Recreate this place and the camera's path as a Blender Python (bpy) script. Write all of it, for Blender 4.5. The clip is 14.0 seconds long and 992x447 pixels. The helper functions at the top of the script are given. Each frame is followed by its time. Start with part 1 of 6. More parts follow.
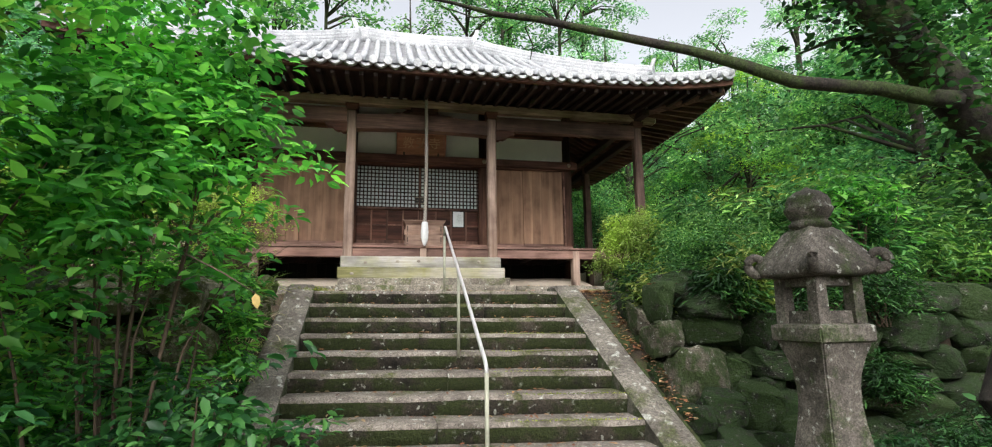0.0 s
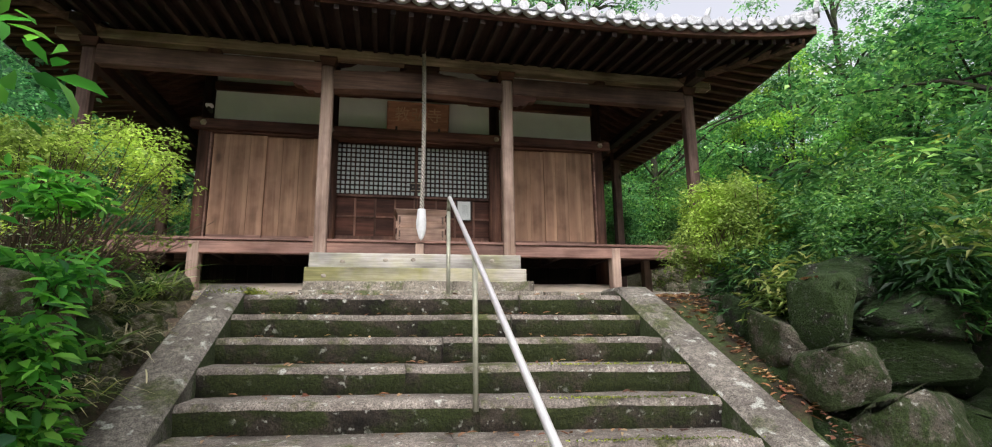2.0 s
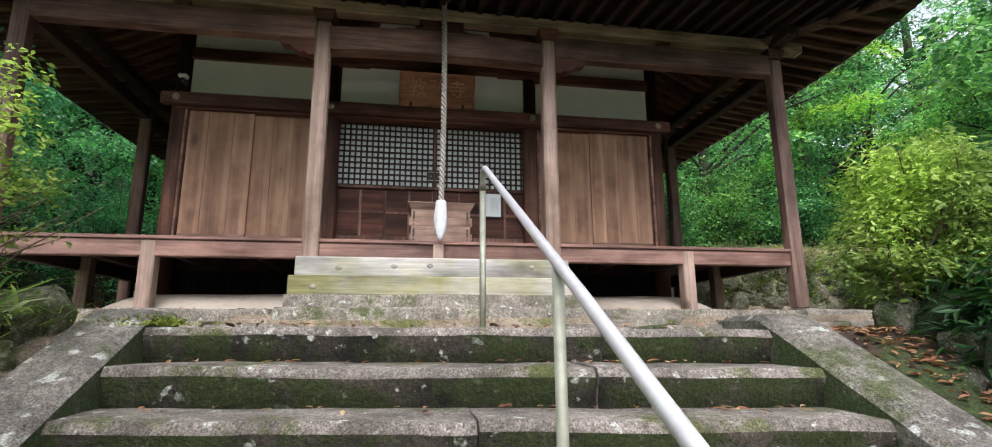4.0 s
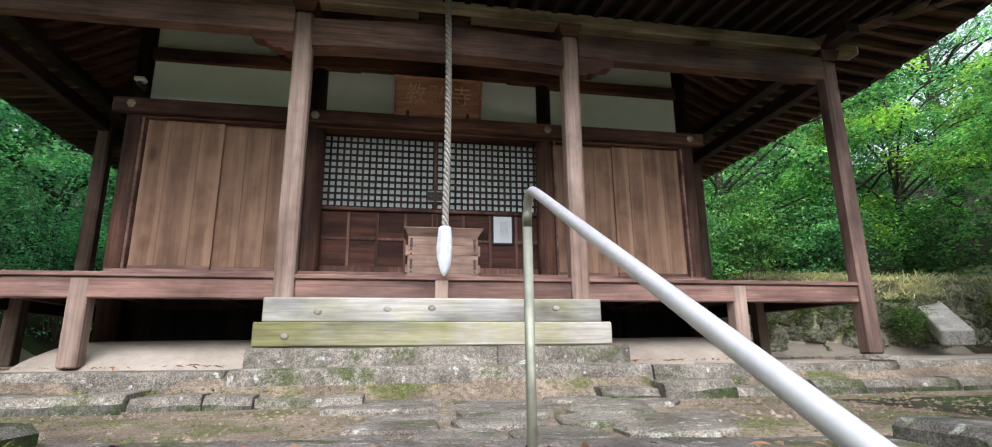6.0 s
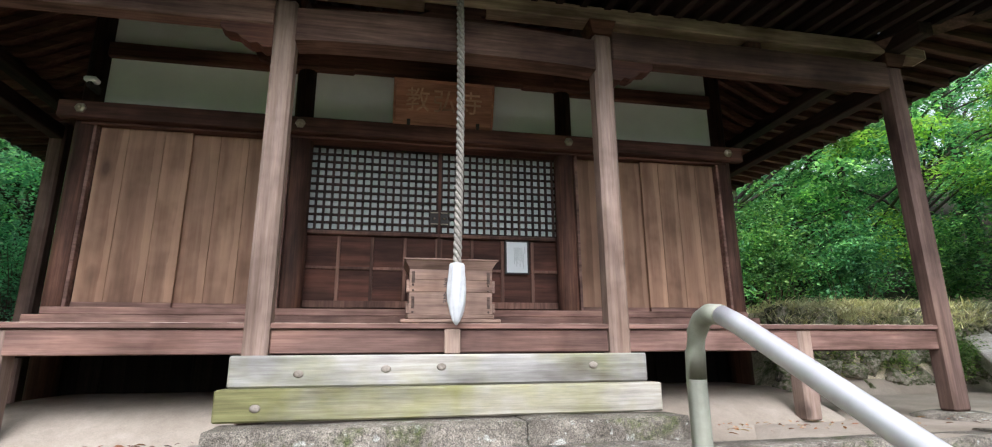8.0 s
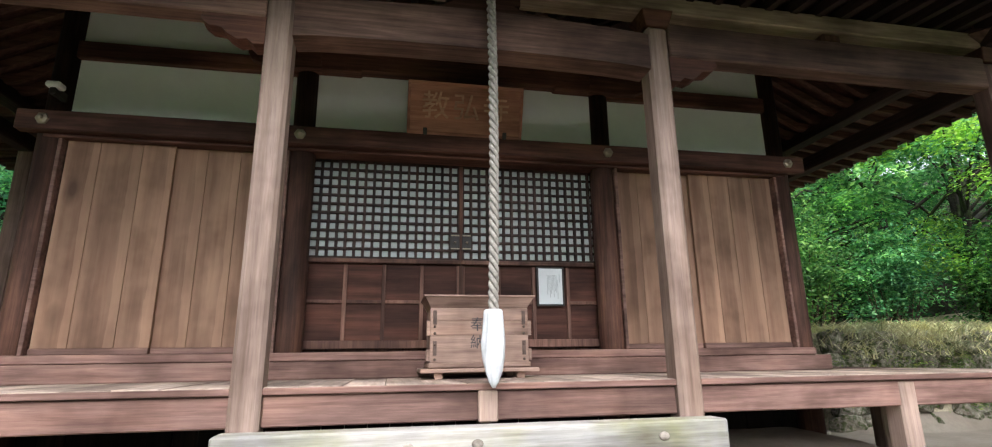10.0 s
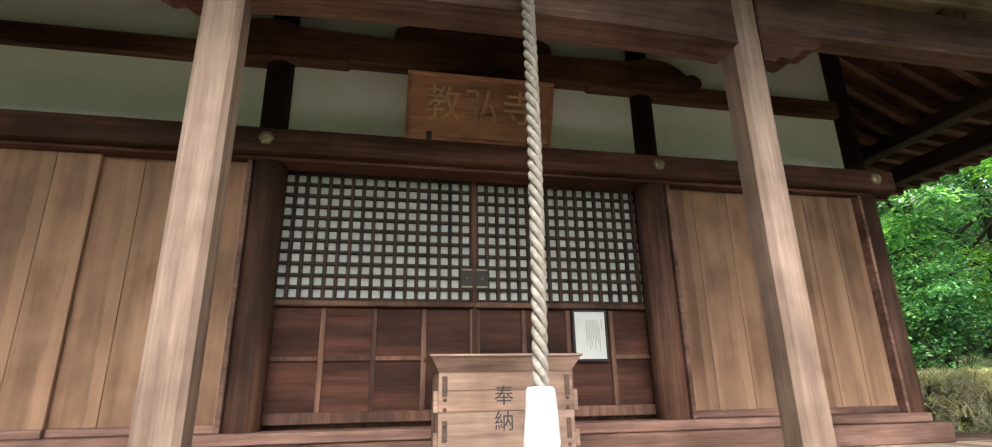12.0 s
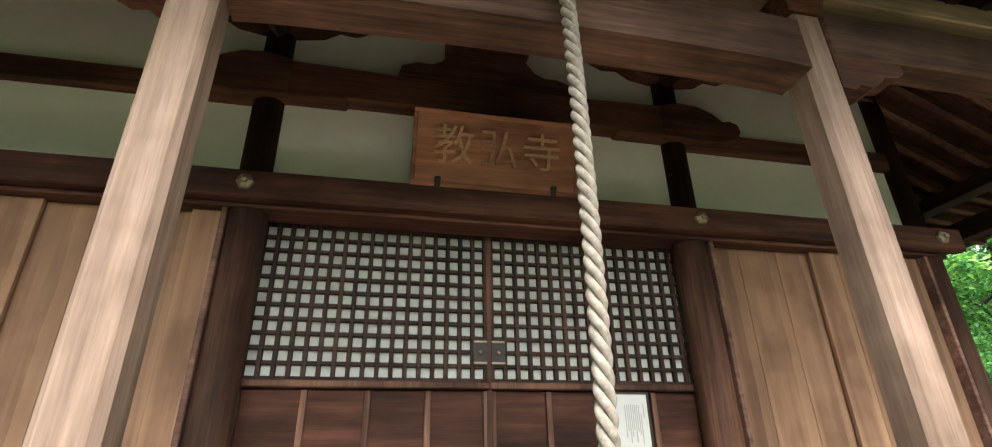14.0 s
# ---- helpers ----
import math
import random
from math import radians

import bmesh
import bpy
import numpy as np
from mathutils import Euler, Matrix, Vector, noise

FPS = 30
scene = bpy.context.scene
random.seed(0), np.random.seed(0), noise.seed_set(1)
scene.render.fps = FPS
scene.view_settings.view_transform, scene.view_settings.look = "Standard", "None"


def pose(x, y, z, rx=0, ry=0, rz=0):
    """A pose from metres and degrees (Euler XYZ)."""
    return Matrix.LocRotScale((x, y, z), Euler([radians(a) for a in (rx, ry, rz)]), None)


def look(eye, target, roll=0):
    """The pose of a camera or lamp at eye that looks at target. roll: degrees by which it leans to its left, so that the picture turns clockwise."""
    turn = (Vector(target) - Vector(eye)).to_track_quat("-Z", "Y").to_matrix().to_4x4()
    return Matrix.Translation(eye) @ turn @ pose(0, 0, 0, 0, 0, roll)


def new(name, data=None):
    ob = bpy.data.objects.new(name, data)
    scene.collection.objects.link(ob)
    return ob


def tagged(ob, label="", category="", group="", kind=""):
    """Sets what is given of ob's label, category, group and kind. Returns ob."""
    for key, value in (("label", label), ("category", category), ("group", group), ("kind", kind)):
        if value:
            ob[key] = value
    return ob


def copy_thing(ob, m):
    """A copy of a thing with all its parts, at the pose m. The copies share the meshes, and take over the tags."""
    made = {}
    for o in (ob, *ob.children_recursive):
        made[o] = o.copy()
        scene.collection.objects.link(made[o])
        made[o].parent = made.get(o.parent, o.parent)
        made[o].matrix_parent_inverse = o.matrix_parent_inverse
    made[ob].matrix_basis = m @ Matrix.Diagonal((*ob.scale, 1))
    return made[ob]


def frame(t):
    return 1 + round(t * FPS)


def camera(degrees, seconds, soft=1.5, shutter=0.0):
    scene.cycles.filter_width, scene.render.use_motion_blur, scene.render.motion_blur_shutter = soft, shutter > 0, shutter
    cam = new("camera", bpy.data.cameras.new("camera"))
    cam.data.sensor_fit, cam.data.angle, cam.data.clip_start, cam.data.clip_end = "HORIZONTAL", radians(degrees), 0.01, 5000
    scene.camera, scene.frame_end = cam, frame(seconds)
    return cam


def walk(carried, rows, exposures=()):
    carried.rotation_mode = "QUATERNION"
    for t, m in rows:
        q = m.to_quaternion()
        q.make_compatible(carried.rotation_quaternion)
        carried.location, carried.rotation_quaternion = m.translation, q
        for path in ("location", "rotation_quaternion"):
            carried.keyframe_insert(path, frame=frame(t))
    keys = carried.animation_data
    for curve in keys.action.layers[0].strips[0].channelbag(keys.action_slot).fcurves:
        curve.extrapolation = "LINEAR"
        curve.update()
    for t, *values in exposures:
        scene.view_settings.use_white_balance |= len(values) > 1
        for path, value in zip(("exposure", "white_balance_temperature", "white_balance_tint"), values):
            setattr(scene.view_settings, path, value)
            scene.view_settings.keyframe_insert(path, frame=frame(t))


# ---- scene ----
cam = camera(85.1, 14.0, soft=1.1)
PATH = [
    (0, (-0.266, -0.079, 1.467), (0.145, 1.849, 1.804), -0.7),
    (0.5, (-0.219, 0.571, 1.446), (0.201, 2.496, 1.792), -0.7),
    (1, (-0.185, 1.187, 1.479), (0.239, 3.107, 1.843), -0.8),
    (1.5, (-0.106, 1.769, 1.49), (0.31, 3.688, 1.871), -0.8),
    (2, (-0.018, 2.335, 1.497), (0.389, 4.254, 1.884), -0.8),
    (2.5, (-0.018, 2.864, 1.49), (0.364, 4.788, 1.878), -0.8),
    (2.7, (-0.006, 3.075, 1.495), (0.366, 5.002, 1.881), -0.8),
    (4.8, (0.156, 4.567, 1.869), (0.48, 6.491, 2.311), -0.3),
    (5, (0.117, 4.687, 1.87), (0.458, 6.604, 2.328), -0.5),
    (5.5, (0.084, 4.89, 2.022), (0.429, 6.807, 2.477), -0.6),
    (6, (0.106, 5.135, 2.095), (0.455, 7.049, 2.558), -0.6),
    (6.5, (0.107, 5.337, 2.212), (0.47, 7.248, 2.678), -0.6),
    (7, (0.051, 5.549, 2.352), (0.421, 7.457, 2.822), -0.6),
    (7.5, (0.026, 5.775, 2.423), (0.406, 7.681, 2.895), -0.5),
    (8, (0.013, 5.993, 2.539), (0.395, 7.897, 3.018), -0.5),
    (8.2, (0.011, 6.036, 2.585), (0.379, 7.945, 3.057), -0.5),
    (10.5, (-0.111, 7.028, 3.026), (0.267, 8.929, 3.52), -1.0),
    (11, (-0.081, 7.315, 3.12), (0.313, 9.209, 3.626), -1.2),
    (11.5, (-0.056, 7.518, 3.188), (0.335, 9.406, 3.72), -1.2),
    (12, (-0.094, 7.847, 3.204), (0.292, 9.717, 3.8), -1.1),
    (12.5, (-0.114, 8.105, 3.238), (0.276, 9.954, 3.895), -1.1),
    (13, (-0.107, 8.305, 3.259), (0.284, 10.121, 4.0), -1.3),
    (13.5, (-0.11, 8.416, 3.279), (0.278, 10.205, 4.084), -1.3),
    (14, (-0.128, 8.465, 3.339), (0.267, 10.238, 4.177), -1.2),
]
EXPOSURES = [(0.0, 0.33, 6400, 11), (2.5, 0.34, 6350, 16), (5.0, 0.6, 5850, 15), (8.0, 0.52, 5850, 15), (10.5, 0.85, 6100, 14), (12.0, 1.08, 6600, 13), (14.0, 1.3, 6750, 11)]
walk(cam, [(t, look(eye, target, roll)) for t, eye, target, roll in PATH], EXPOSURES)

# ---- world and light ----
SUN_ELEV, SUN_AZ = 45, 187  # degrees; azimuth from north (y) clockwise
world = bpy.data.worlds.new("sky")
scene.world = world
world.use_nodes = True
wn = world.node_tree
wn.nodes.clear()
sky = wn.nodes.new("ShaderNodeTexSky")
sky.sky_type = "NISHITA"
sky.sun_disc = False
sky.sun_elevation, sky.sun_rotation = radians(SUN_ELEV), radians(SUN_AZ)
sky.dust_density, sky.air_density = 4.0, 1.0
hsv = wn.nodes.new("ShaderNodeHueSaturation")
hsv.inputs["Saturation"].default_value = 0.2
hsv.inputs["Value"].default_value = 1.7
wbg = wn.nodes.new("ShaderNodeBackground")
wbg.inputs["Strength"].default_value = 0.15
wout = wn.nodes.new("ShaderNodeOutputWorld")
wn.links.new(sky.outputs["Color"], hsv.inputs["Color"])
wn.links.new(hsv.outputs["Color"], wbg.inputs["Color"])
wn.links.new(wbg.outputs["Background"], wout.inputs["Surface"])
sun = new("sun", bpy.data.lights.new("sun", "SUN"))
sun.data.energy, sun.data.angle, sun.data.color = 1.4, radians(34), (1.0, 0.96, 0.9)
sun.matrix_world = look((0, 0, 0), (-math.sin(radians(SUN_AZ)) * math.cos(radians(SUN_ELEV)), -math.cos(radians(SUN_AZ)) * math.cos(radians(SUN_ELEV)), -math.sin(radians(SUN_ELEV))))


# ---- materials ----
def nodes_of(name):
    m = bpy.data.materials.new(name)
    m.use_nodes = True
    nt = m.node_tree
    return m, nt, nt.nodes["Principled BSDF"]


def noise_at(nt, scale, detail=5.0, rough=0.6, stretch=None, offset=None):
    tc = nt.nodes.new("ShaderNodeTexCoord")
    mp = nt.nodes.new("ShaderNodeMapping")
    nt.links.new(tc.outputs["Object"], mp.inputs["Vector"])
    if stretch:
        mp.inputs["Scale"].default_value = stretch
    if offset is not None:
        info = nt.nodes.new("ShaderNodeObjectInfo")
        mul = nt.nodes.new("ShaderNodeMath")
        mul.operation = "MULTIPLY"
        mul.inputs[1].default_value = offset
        nt.links.new(info.outputs["Random"], mul.inputs[0])
        comb = nt.nodes.new("ShaderNodeCombineXYZ")
        for k in range(3):
            nt.links.new(mul.outputs[0], comb.inputs[k])
        nt.links.new(comb.outputs[0], mp.inputs["Location"])
    nz = nt.nodes.new("ShaderNodeTexNoise")
    nz.inputs["Scale"].default_value = scale
    nz.inputs["Detail"].default_value = detail
    nz.inputs["Roughness"].default_value = rough
    nt.links.new(mp.outputs[0], nz.inputs["Vector"])
    return nz.outputs["Fac"]


def ramp(nt, fac, stops):
    r = nt.nodes.new("ShaderNodeValToRGB")
    el = r.color_ramp.elements
    while len(el) < len(stops):
        el.new(0.5)
    for e, (p, c) in zip(el, stops):
        e.position, e.color = p, (*c, 1) if len(c) == 3 else c
    nt.links.new(fac, r.inputs["Fac"])
    return r.outputs["Color"]


def blend(nt, fac, a, b, mode="MIX"):
    m = nt.nodes.new("ShaderNodeMix")
    m.data_type, m.blend_type = "RGBA", mode
    for sock, v in ((m.inputs[0], fac), (m.inputs[6], a), (m.inputs[7], b)):
        if isinstance(v, (int, float)):
            sock.default_value = v
        elif isinstance(v, tuple):
            sock.default_value = (*v, 1)
        else:
            nt.links.new(v, sock)
    return m.outputs[2]


def bump(nt, bsdf, fac, strength, distance):
    b = nt.nodes.new("ShaderNodeBump")
    b.inputs["Strength"].default_value, b.inputs["Distance"].default_value = strength, distance
    nt.links.new(fac, b.inputs["Height"])
    nt.links.new(b.outputs[0], bsdf.inputs["Normal"])


def wood(name, dark, light, axis="z", rough=0.75, stain=(0.35, 0.3, 0.27), vary=0.25, grain=1.0, stain_lo=0.45, knots=0.0, runs=1.0, sap=0.0, fine_dark=0.35):
    m, nt, b = nodes_of(name)
    st = {"x": (0.6, 14, 14), "y": (14, 0.6, 14), "z": (14, 14, 0.6)}[axis]
    g = noise_at(nt, 2.2 * grain, 8, 0.65, st, 7.0)
    fine = noise_at(nt, 9.0 * grain, 4, 0.7, st, 3.0)
    big = noise_at(nt, 1.3, 4, 0.6, None, 5.0)
    run = noise_at(nt, 0.55, 4, 0.6, tuple(1.3 if v < 1 else 5.0 for v in st), 11.0)
    col = ramp(nt, g, [(0.32, dark), (0.5, tuple((p + q) / 2 for p, q in zip(dark, light))), (0.68, light)])
    col = blend(nt, ramp(nt, fine, [(0.46, (0, 0, 0)), (0.68, (fine_dark,) * 3)]), col, tuple(v * 0.65 for v in dark))
    col = blend(nt, ramp(nt, big, [(stain_lo, (0, 0, 0)), (stain_lo + 0.25, (0.75, 0.75, 0.75))]), col, blend(nt, 1.0, col, stain, "MULTIPLY"))
    col = blend(nt, 1.0, col, ramp(nt, run, [(0.36, tuple(1 - runs * v for v in (0.5, 0.53, 0.55))), (0.5, (1.0, 1.0, 1.0)), (0.64, tuple(1 + runs * v for v in (0.4, 0.36, 0.3)))]), "MULTIPLY")
    if knots:
        tc = nt.nodes.new("ShaderNodeTexCoord")
        mp = nt.nodes.new("ShaderNodeMapping")
        mp.inputs["Scale"].default_value = (2.2, 0.4, 1.0)
        nt.links.new(tc.outputs["Object"], mp.inputs["Vector"])
        vo = nt.nodes.new("ShaderNodeTexVoronoi")
        vo.inputs["Scale"].default_value = knots
        nt.links.new(mp.outputs[0], vo.inputs["Vector"])
        col = blend(nt, ramp(nt, vo.outputs["Distance"], [(0.05, (0.85, 0.85, 0.85)), (0.1, (0.4, 0.4, 0.4)), (0.17, (0, 0, 0))]), col, tuple(v * 0.35 for v in dark))
    if sap:
        # pale sapwood along the two long edges of a board, with a wandering inner limit
        tc = nt.nodes.new("ShaderNodeTexCoord")
        sep = nt.nodes.new("ShaderNodeSeparateXYZ")
        nt.links.new(tc.outputs["Generated"], sep.inputs[0])
        wander = nt.nodes.new("ShaderNodeMath")
        wander.operation = "MULTIPLY_ADD"
        wander.inputs[1].default_value = 0.5
        nt.links.new(noise_at(nt, 0.8, 4, 0.6, (6, 6, 0.9), 13.0), wander.inputs[0])
        nt.links.new(sep.outputs["X"], wander.inputs[2])
        edge = ramp(nt, wander.outputs[0], [(0.26, (sap, sap, sap)), (0.4, (0, 0, 0)), (1.0, (0, 0, 0)), (1.12, (sap, sap, sap))])
        col = blend(nt, edge, col, tuple(min(0.75, v * 1.45) for v in light))
    info = nt.nodes.new("ShaderNodeObjectInfo")
    tone = ramp(nt, info.outputs["Random"], [(0.0, (1 - vary,) * 3), (1.0, (1 + vary,) * 3)])
    col = blend(nt, 1.0, col, tone, "MULTIPLY")
    nt.links.new(col, b.inputs["Base Color"])
    b.inputs["Roughness"].default_value = rough
    b.inputs["Specular IOR Level"].default_value = 0.25
    bump(nt, b, g, 0.35, 0.006)
    return m


def stone(name, dark, light, moss=0.0, scale=3.0, rough=0.9, lichen=0.0, mosscol=(0.03, 0.045, 0.012), coarse=2.0, speck=0.5, depth=0.012, fleck=0.7):
    m, nt, b = nodes_of(name)
    a = noise_at(nt, scale, 8, 0.65, None, 9.0)
    f = noise_at(nt, scale * 14, 5, 0.7)
    col = ramp(nt, a, [(0.37, dark), (0.63, light)])
    col = blend(nt, ramp(nt, f, [(0.35, (fleck,) * 3), (0.6, (0, 0, 0))]), col, tuple(v * 0.45 for v in dark))
    if lichen:
        l = noise_at(nt, scale * 5, 3, 0.5, None, 4.0)
        col = blend(nt, ramp(nt, l, [(0.66 - 0.1 * lichen, (0, 0, 0)), (0.72 - 0.1 * lichen, (0.7, 0.7, 0.7))]), col, (0.42, 0.43, 0.38))
    if moss:
        s = noise_at(nt, scale * 0.9, 7, 0.7, None, 2.0)
        k = 0.62 - 0.3 * moss
        mc = ramp(nt, f, [(0.3, tuple(v * 0.6 for v in mosscol)), (0.7, tuple(v * 1.7 for v in mosscol))])
        col = blend(nt, ramp(nt, s, [(k - 0.035, (0, 0, 0)), (k + 0.06, (0.92, 0.92, 0.92))]), col, mc)
    sp = noise_at(nt, 130.0, 3, 0.6)
    col = blend(nt, 1.0, col, ramp(nt, sp, [(0.32, (1 - speck,) * 3), (0.5, (1.0, 1.0, 1.0)), (0.68, (1 + speck,) * 3)]), "MULTIPLY")
    nt.links.new(col, b.inputs["Base Color"])
    b.inputs["Roughness"].default_value = rough
    b.inputs["Specular IOR Level"].default_value = 0.3
    both = nt.nodes.new("ShaderNodeMath")
    both.operation = "MULTIPLY_ADD"
    nt.links.new(noise_at(nt, scale * 4, 5, 0.65), both.inputs[0])
    both.inputs[1].default_value = coarse
    nt.links.new(f, both.inputs[2])
    bump(nt, b, both.outputs[0], 0.6, depth)
    return m


def plain(name, colour, rough=0.6, metal=0.0, var=0.15, scale=6.0, bumpy=0.1):
    m, nt, b = nodes_of(name)
    a = noise_at(nt, scale, 6, 0.65)
    nt.links.new(ramp(nt, a, [(0.3, tuple(c * (1 - var) for c in colour)), (0.7, tuple(min(1, c * (1 + var)) for c in colour))]), b.inputs["Base Color"])
    b.inputs["Roughness"].default_value, b.inputs["Metallic"].default_value = rough, metal
    bump(nt, b, a, bumpy, 0.004)
    return m


def leaf(name, dark, mid, light, trans=0.35, rough=0.6):
    m, nt, b = nodes_of(name)
    geo = nt.nodes.new("ShaderNodeNewGeometry")
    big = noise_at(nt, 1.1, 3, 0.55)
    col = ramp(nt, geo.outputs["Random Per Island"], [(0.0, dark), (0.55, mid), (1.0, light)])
    # Bright clump tops and shaded gaps are multiplied into the leaf colour.
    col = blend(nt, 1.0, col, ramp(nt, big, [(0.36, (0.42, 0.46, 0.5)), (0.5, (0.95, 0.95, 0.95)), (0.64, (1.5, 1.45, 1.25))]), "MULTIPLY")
    info = nt.nodes.new("ShaderNodeObjectInfo")
    col = blend(nt, 1.0, col, ramp(nt, info.outputs["Random"], [(0.0, (0.7, 0.85, 0.95)), (0.5, (1.0, 1.0, 1.0)), (1.0, (1.12, 1.08, 0.9))]), "MULTIPLY")
    nt.links.new(col, b.inputs["Base Color"])
    b.inputs["Roughness"].default_value = rough
    b.inputs["Specular IOR Level"].default_value = 0.35
    t = nt.nodes.new("ShaderNodeBsdfTranslucent")
    nt.links.new(blend(nt, 1.0, col, (1.15, 1.35, 0.8), "MULTIPLY"), t.inputs["Color"])
    mx = nt.nodes.new("ShaderNodeMixShader")
    mx.inputs[0].default_value = trans
    nt.links.new(b.outputs[0], mx.inputs[1])
    nt.links.new(t.outputs[0], mx.inputs[2])
    nt.links.new(mx.outputs[0], nt.nodes["Material Output"].inputs["Surface"])
    return m


POST_WOOD = wood("weathered_post", (0.19, 0.13, 0.097), (0.37, 0.272, 0.22), "z", vary=0.1, grain=0.6, knots=1.6, runs=0.55)
# Post wood darkened for the corner posts, which stand shaded against bright sky.
SHADED_POST_WOOD = wood("shaded_corner_post", (0.085, 0.052, 0.042), (0.19, 0.125, 0.1), "z", vary=0.1, grain=0.6, knots=1.7)
STILE_WOOD = wood("door_stile", (0.09, 0.046, 0.034), (0.2, 0.112, 0.08), "z", vary=0.1)
DOOR_WOOD = wood("door_boards", (0.172, 0.096, 0.061), (0.29, 0.178, 0.115), "z", vary=0.14, grain=0.25, knots=1.0, runs=0.5, sap=0.25, fine_dark=0.15)
DARK_X = wood("dark_beam_x", (0.045, 0.02, 0.014), (0.14, 0.064, 0.043), "x")
# Depth of the crawl space put into the colour as near-black wood.
VOID = wood("crawl_shade_boards", (0.006, 0.0045, 0.004), (0.022, 0.016, 0.013), "z")
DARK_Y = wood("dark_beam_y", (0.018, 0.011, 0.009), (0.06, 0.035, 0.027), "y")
DARK_Z = wood("dark_post", (0.05, 0.024, 0.017), (0.15, 0.074, 0.05), "z")
# Front and back rafters darkened for eave shade, side rafters reddened as lit.
RAFTER_SHADED_Y = wood("shaded_rafter_y", (0.013, 0.008, 0.007), (0.042, 0.026, 0.02), "y")
RAFTER_LIT_X = wood("lit_rafter_x", (0.06, 0.03, 0.021), (0.17, 0.09, 0.062), "x")
BEAM_X = wood("beam_x", (0.075, 0.043, 0.034), (0.21, 0.13, 0.097), "x")
# Purlin wood paled to carry the light on its front and underside.
PURLIN = wood("lit_purlin", (0.3, 0.21, 0.15), (0.52, 0.39, 0.29), "x", vary=0.05)
FLOOR_Y = wood("veranda_boards", (0.28, 0.21, 0.168), (0.48, 0.385, 0.315), "y", vary=0.12)
PANEL_X = wood("door_panel", (0.035, 0.014, 0.009), (0.105, 0.043, 0.028), "x", vary=0.2, grain=0.5)
LATTICE = wood("lattice_wood", (0.02, 0.012, 0.009), (0.065, 0.038, 0.029), "z", vary=0.08)
RED_X = wood("veranda_edge", (0.13, 0.07, 0.055), (0.28, 0.17, 0.135), "x")
STEP_WOOD = wood("step_timber", (0.19, 0.178, 0.155), (0.34, 0.325, 0.29), "x", stain=(0.66, 0.68, 0.14), vary=0.05, stain_lo=0.3, knots=0.9)
STEP_PALE = wood("pale_step_timber", (0.22, 0.21, 0.19), (0.38, 0.37, 0.345), "x", stain=(0.68, 0.7, 0.2), vary=0.05, stain_lo=0.44, knots=0.9)
BOX_WOOD = wood("offering_box_wood", (0.2, 0.13, 0.1), (0.37, 0.255, 0.195), "x", vary=0.05)
SIGN_WOOD = wood("plaque_wood", (0.29, 0.135, 0.085), (0.46, 0.24, 0.155), "x", vary=0.05)
# Plaque wood made paler, so the raised characters look lit.
CARVED_LIT = wood("lit_carved_character", (0.42, 0.26, 0.17), (0.6, 0.4, 0.27), "x", vary=0.03)
KNOT = wood("knot_wood", (0.24, 0.21, 0.17), (0.4, 0.36, 0.3), "y", vary=0.1)
CUT_WOOD = wood("cut_end", (0.45, 0.38, 0.3), (0.6, 0.52, 0.42), "x")
PLASTER = plain("plaster", (0.83, 0.84, 0.79), 0.9, var=0.06, scale=2.0)
PAPER = plain("shoji_paper", (0.52, 0.57, 0.54), 0.9, var=0.05, scale=9.0)
NOTICE = plain("notice_paper", (0.55, 0.58, 0.57), 0.6, var=0.03)
INK = plain("ink", (0.02, 0.02, 0.022), 0.7)
GREYINK = plain("print", (0.33, 0.36, 0.35), 0.8)
IRON = plain("dark_iron", (0.035, 0.032, 0.028), 0.6, 0.5)
STRAP = plain("rusted_strap", (0.085, 0.056, 0.042), 0.8, 0.2, 0.35, 30.0, 0.3)
BRASS = plain("nail_cover", (0.32, 0.28, 0.2), 0.5, 0.6)
STEEL = plain("steel_pipe", (0.66, 0.64, 0.64), 0.38, 0.5, 0.1, 20.0, 0.03)
DULL_STEEL = plain("dull_pipe", (0.33, 0.33, 0.255), 0.6, 0.35, 0.25, 14.0)
ROPE = plain("rope_fibre", (0.27, 0.247, 0.212), 0.95, var=0.4, scale=40.0, bumpy=0.6)
CLOTH = plain("white_cloth", (0.52, 0.53, 0.53), 0.85, var=0.12, scale=14.0, bumpy=0.5)
LAMP_WHITE = plain("lamp_white", (0.8, 0.8, 0.78), 0.5)
TILE = stone("roof_tile", (0.36, 0.37, 0.385), (0.66, 0.67, 0.685), 0, 2.5, 0.45, speck=0.15)
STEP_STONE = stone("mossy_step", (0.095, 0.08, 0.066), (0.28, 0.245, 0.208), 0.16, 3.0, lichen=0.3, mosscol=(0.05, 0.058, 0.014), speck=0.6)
# Mossy riser stone, darkened further for the shade below each nosing.
RISER_STONE = stone("shaded_mossy_riser", (0.009, 0.007, 0.005), (0.075, 0.06, 0.044), 0.54, 3.4, lichen=0.4, mosscol=(0.017, 0.024, 0.004), depth=0.03, coarse=3.0)
KERB_STONE = stone("kerb_granite", (0.115, 0.1, 0.078), (0.31, 0.276, 0.224), 0.14, 2.6, lichen=0.3, mosscol=(0.05, 0.06, 0.018), speck=0.7)
LANDING = stone("trodden_soil", (0.13, 0.098, 0.068), (0.31, 0.245, 0.175), 0.22, 2.4, mosscol=(0.075, 0.085, 0.022), speck=0.6)
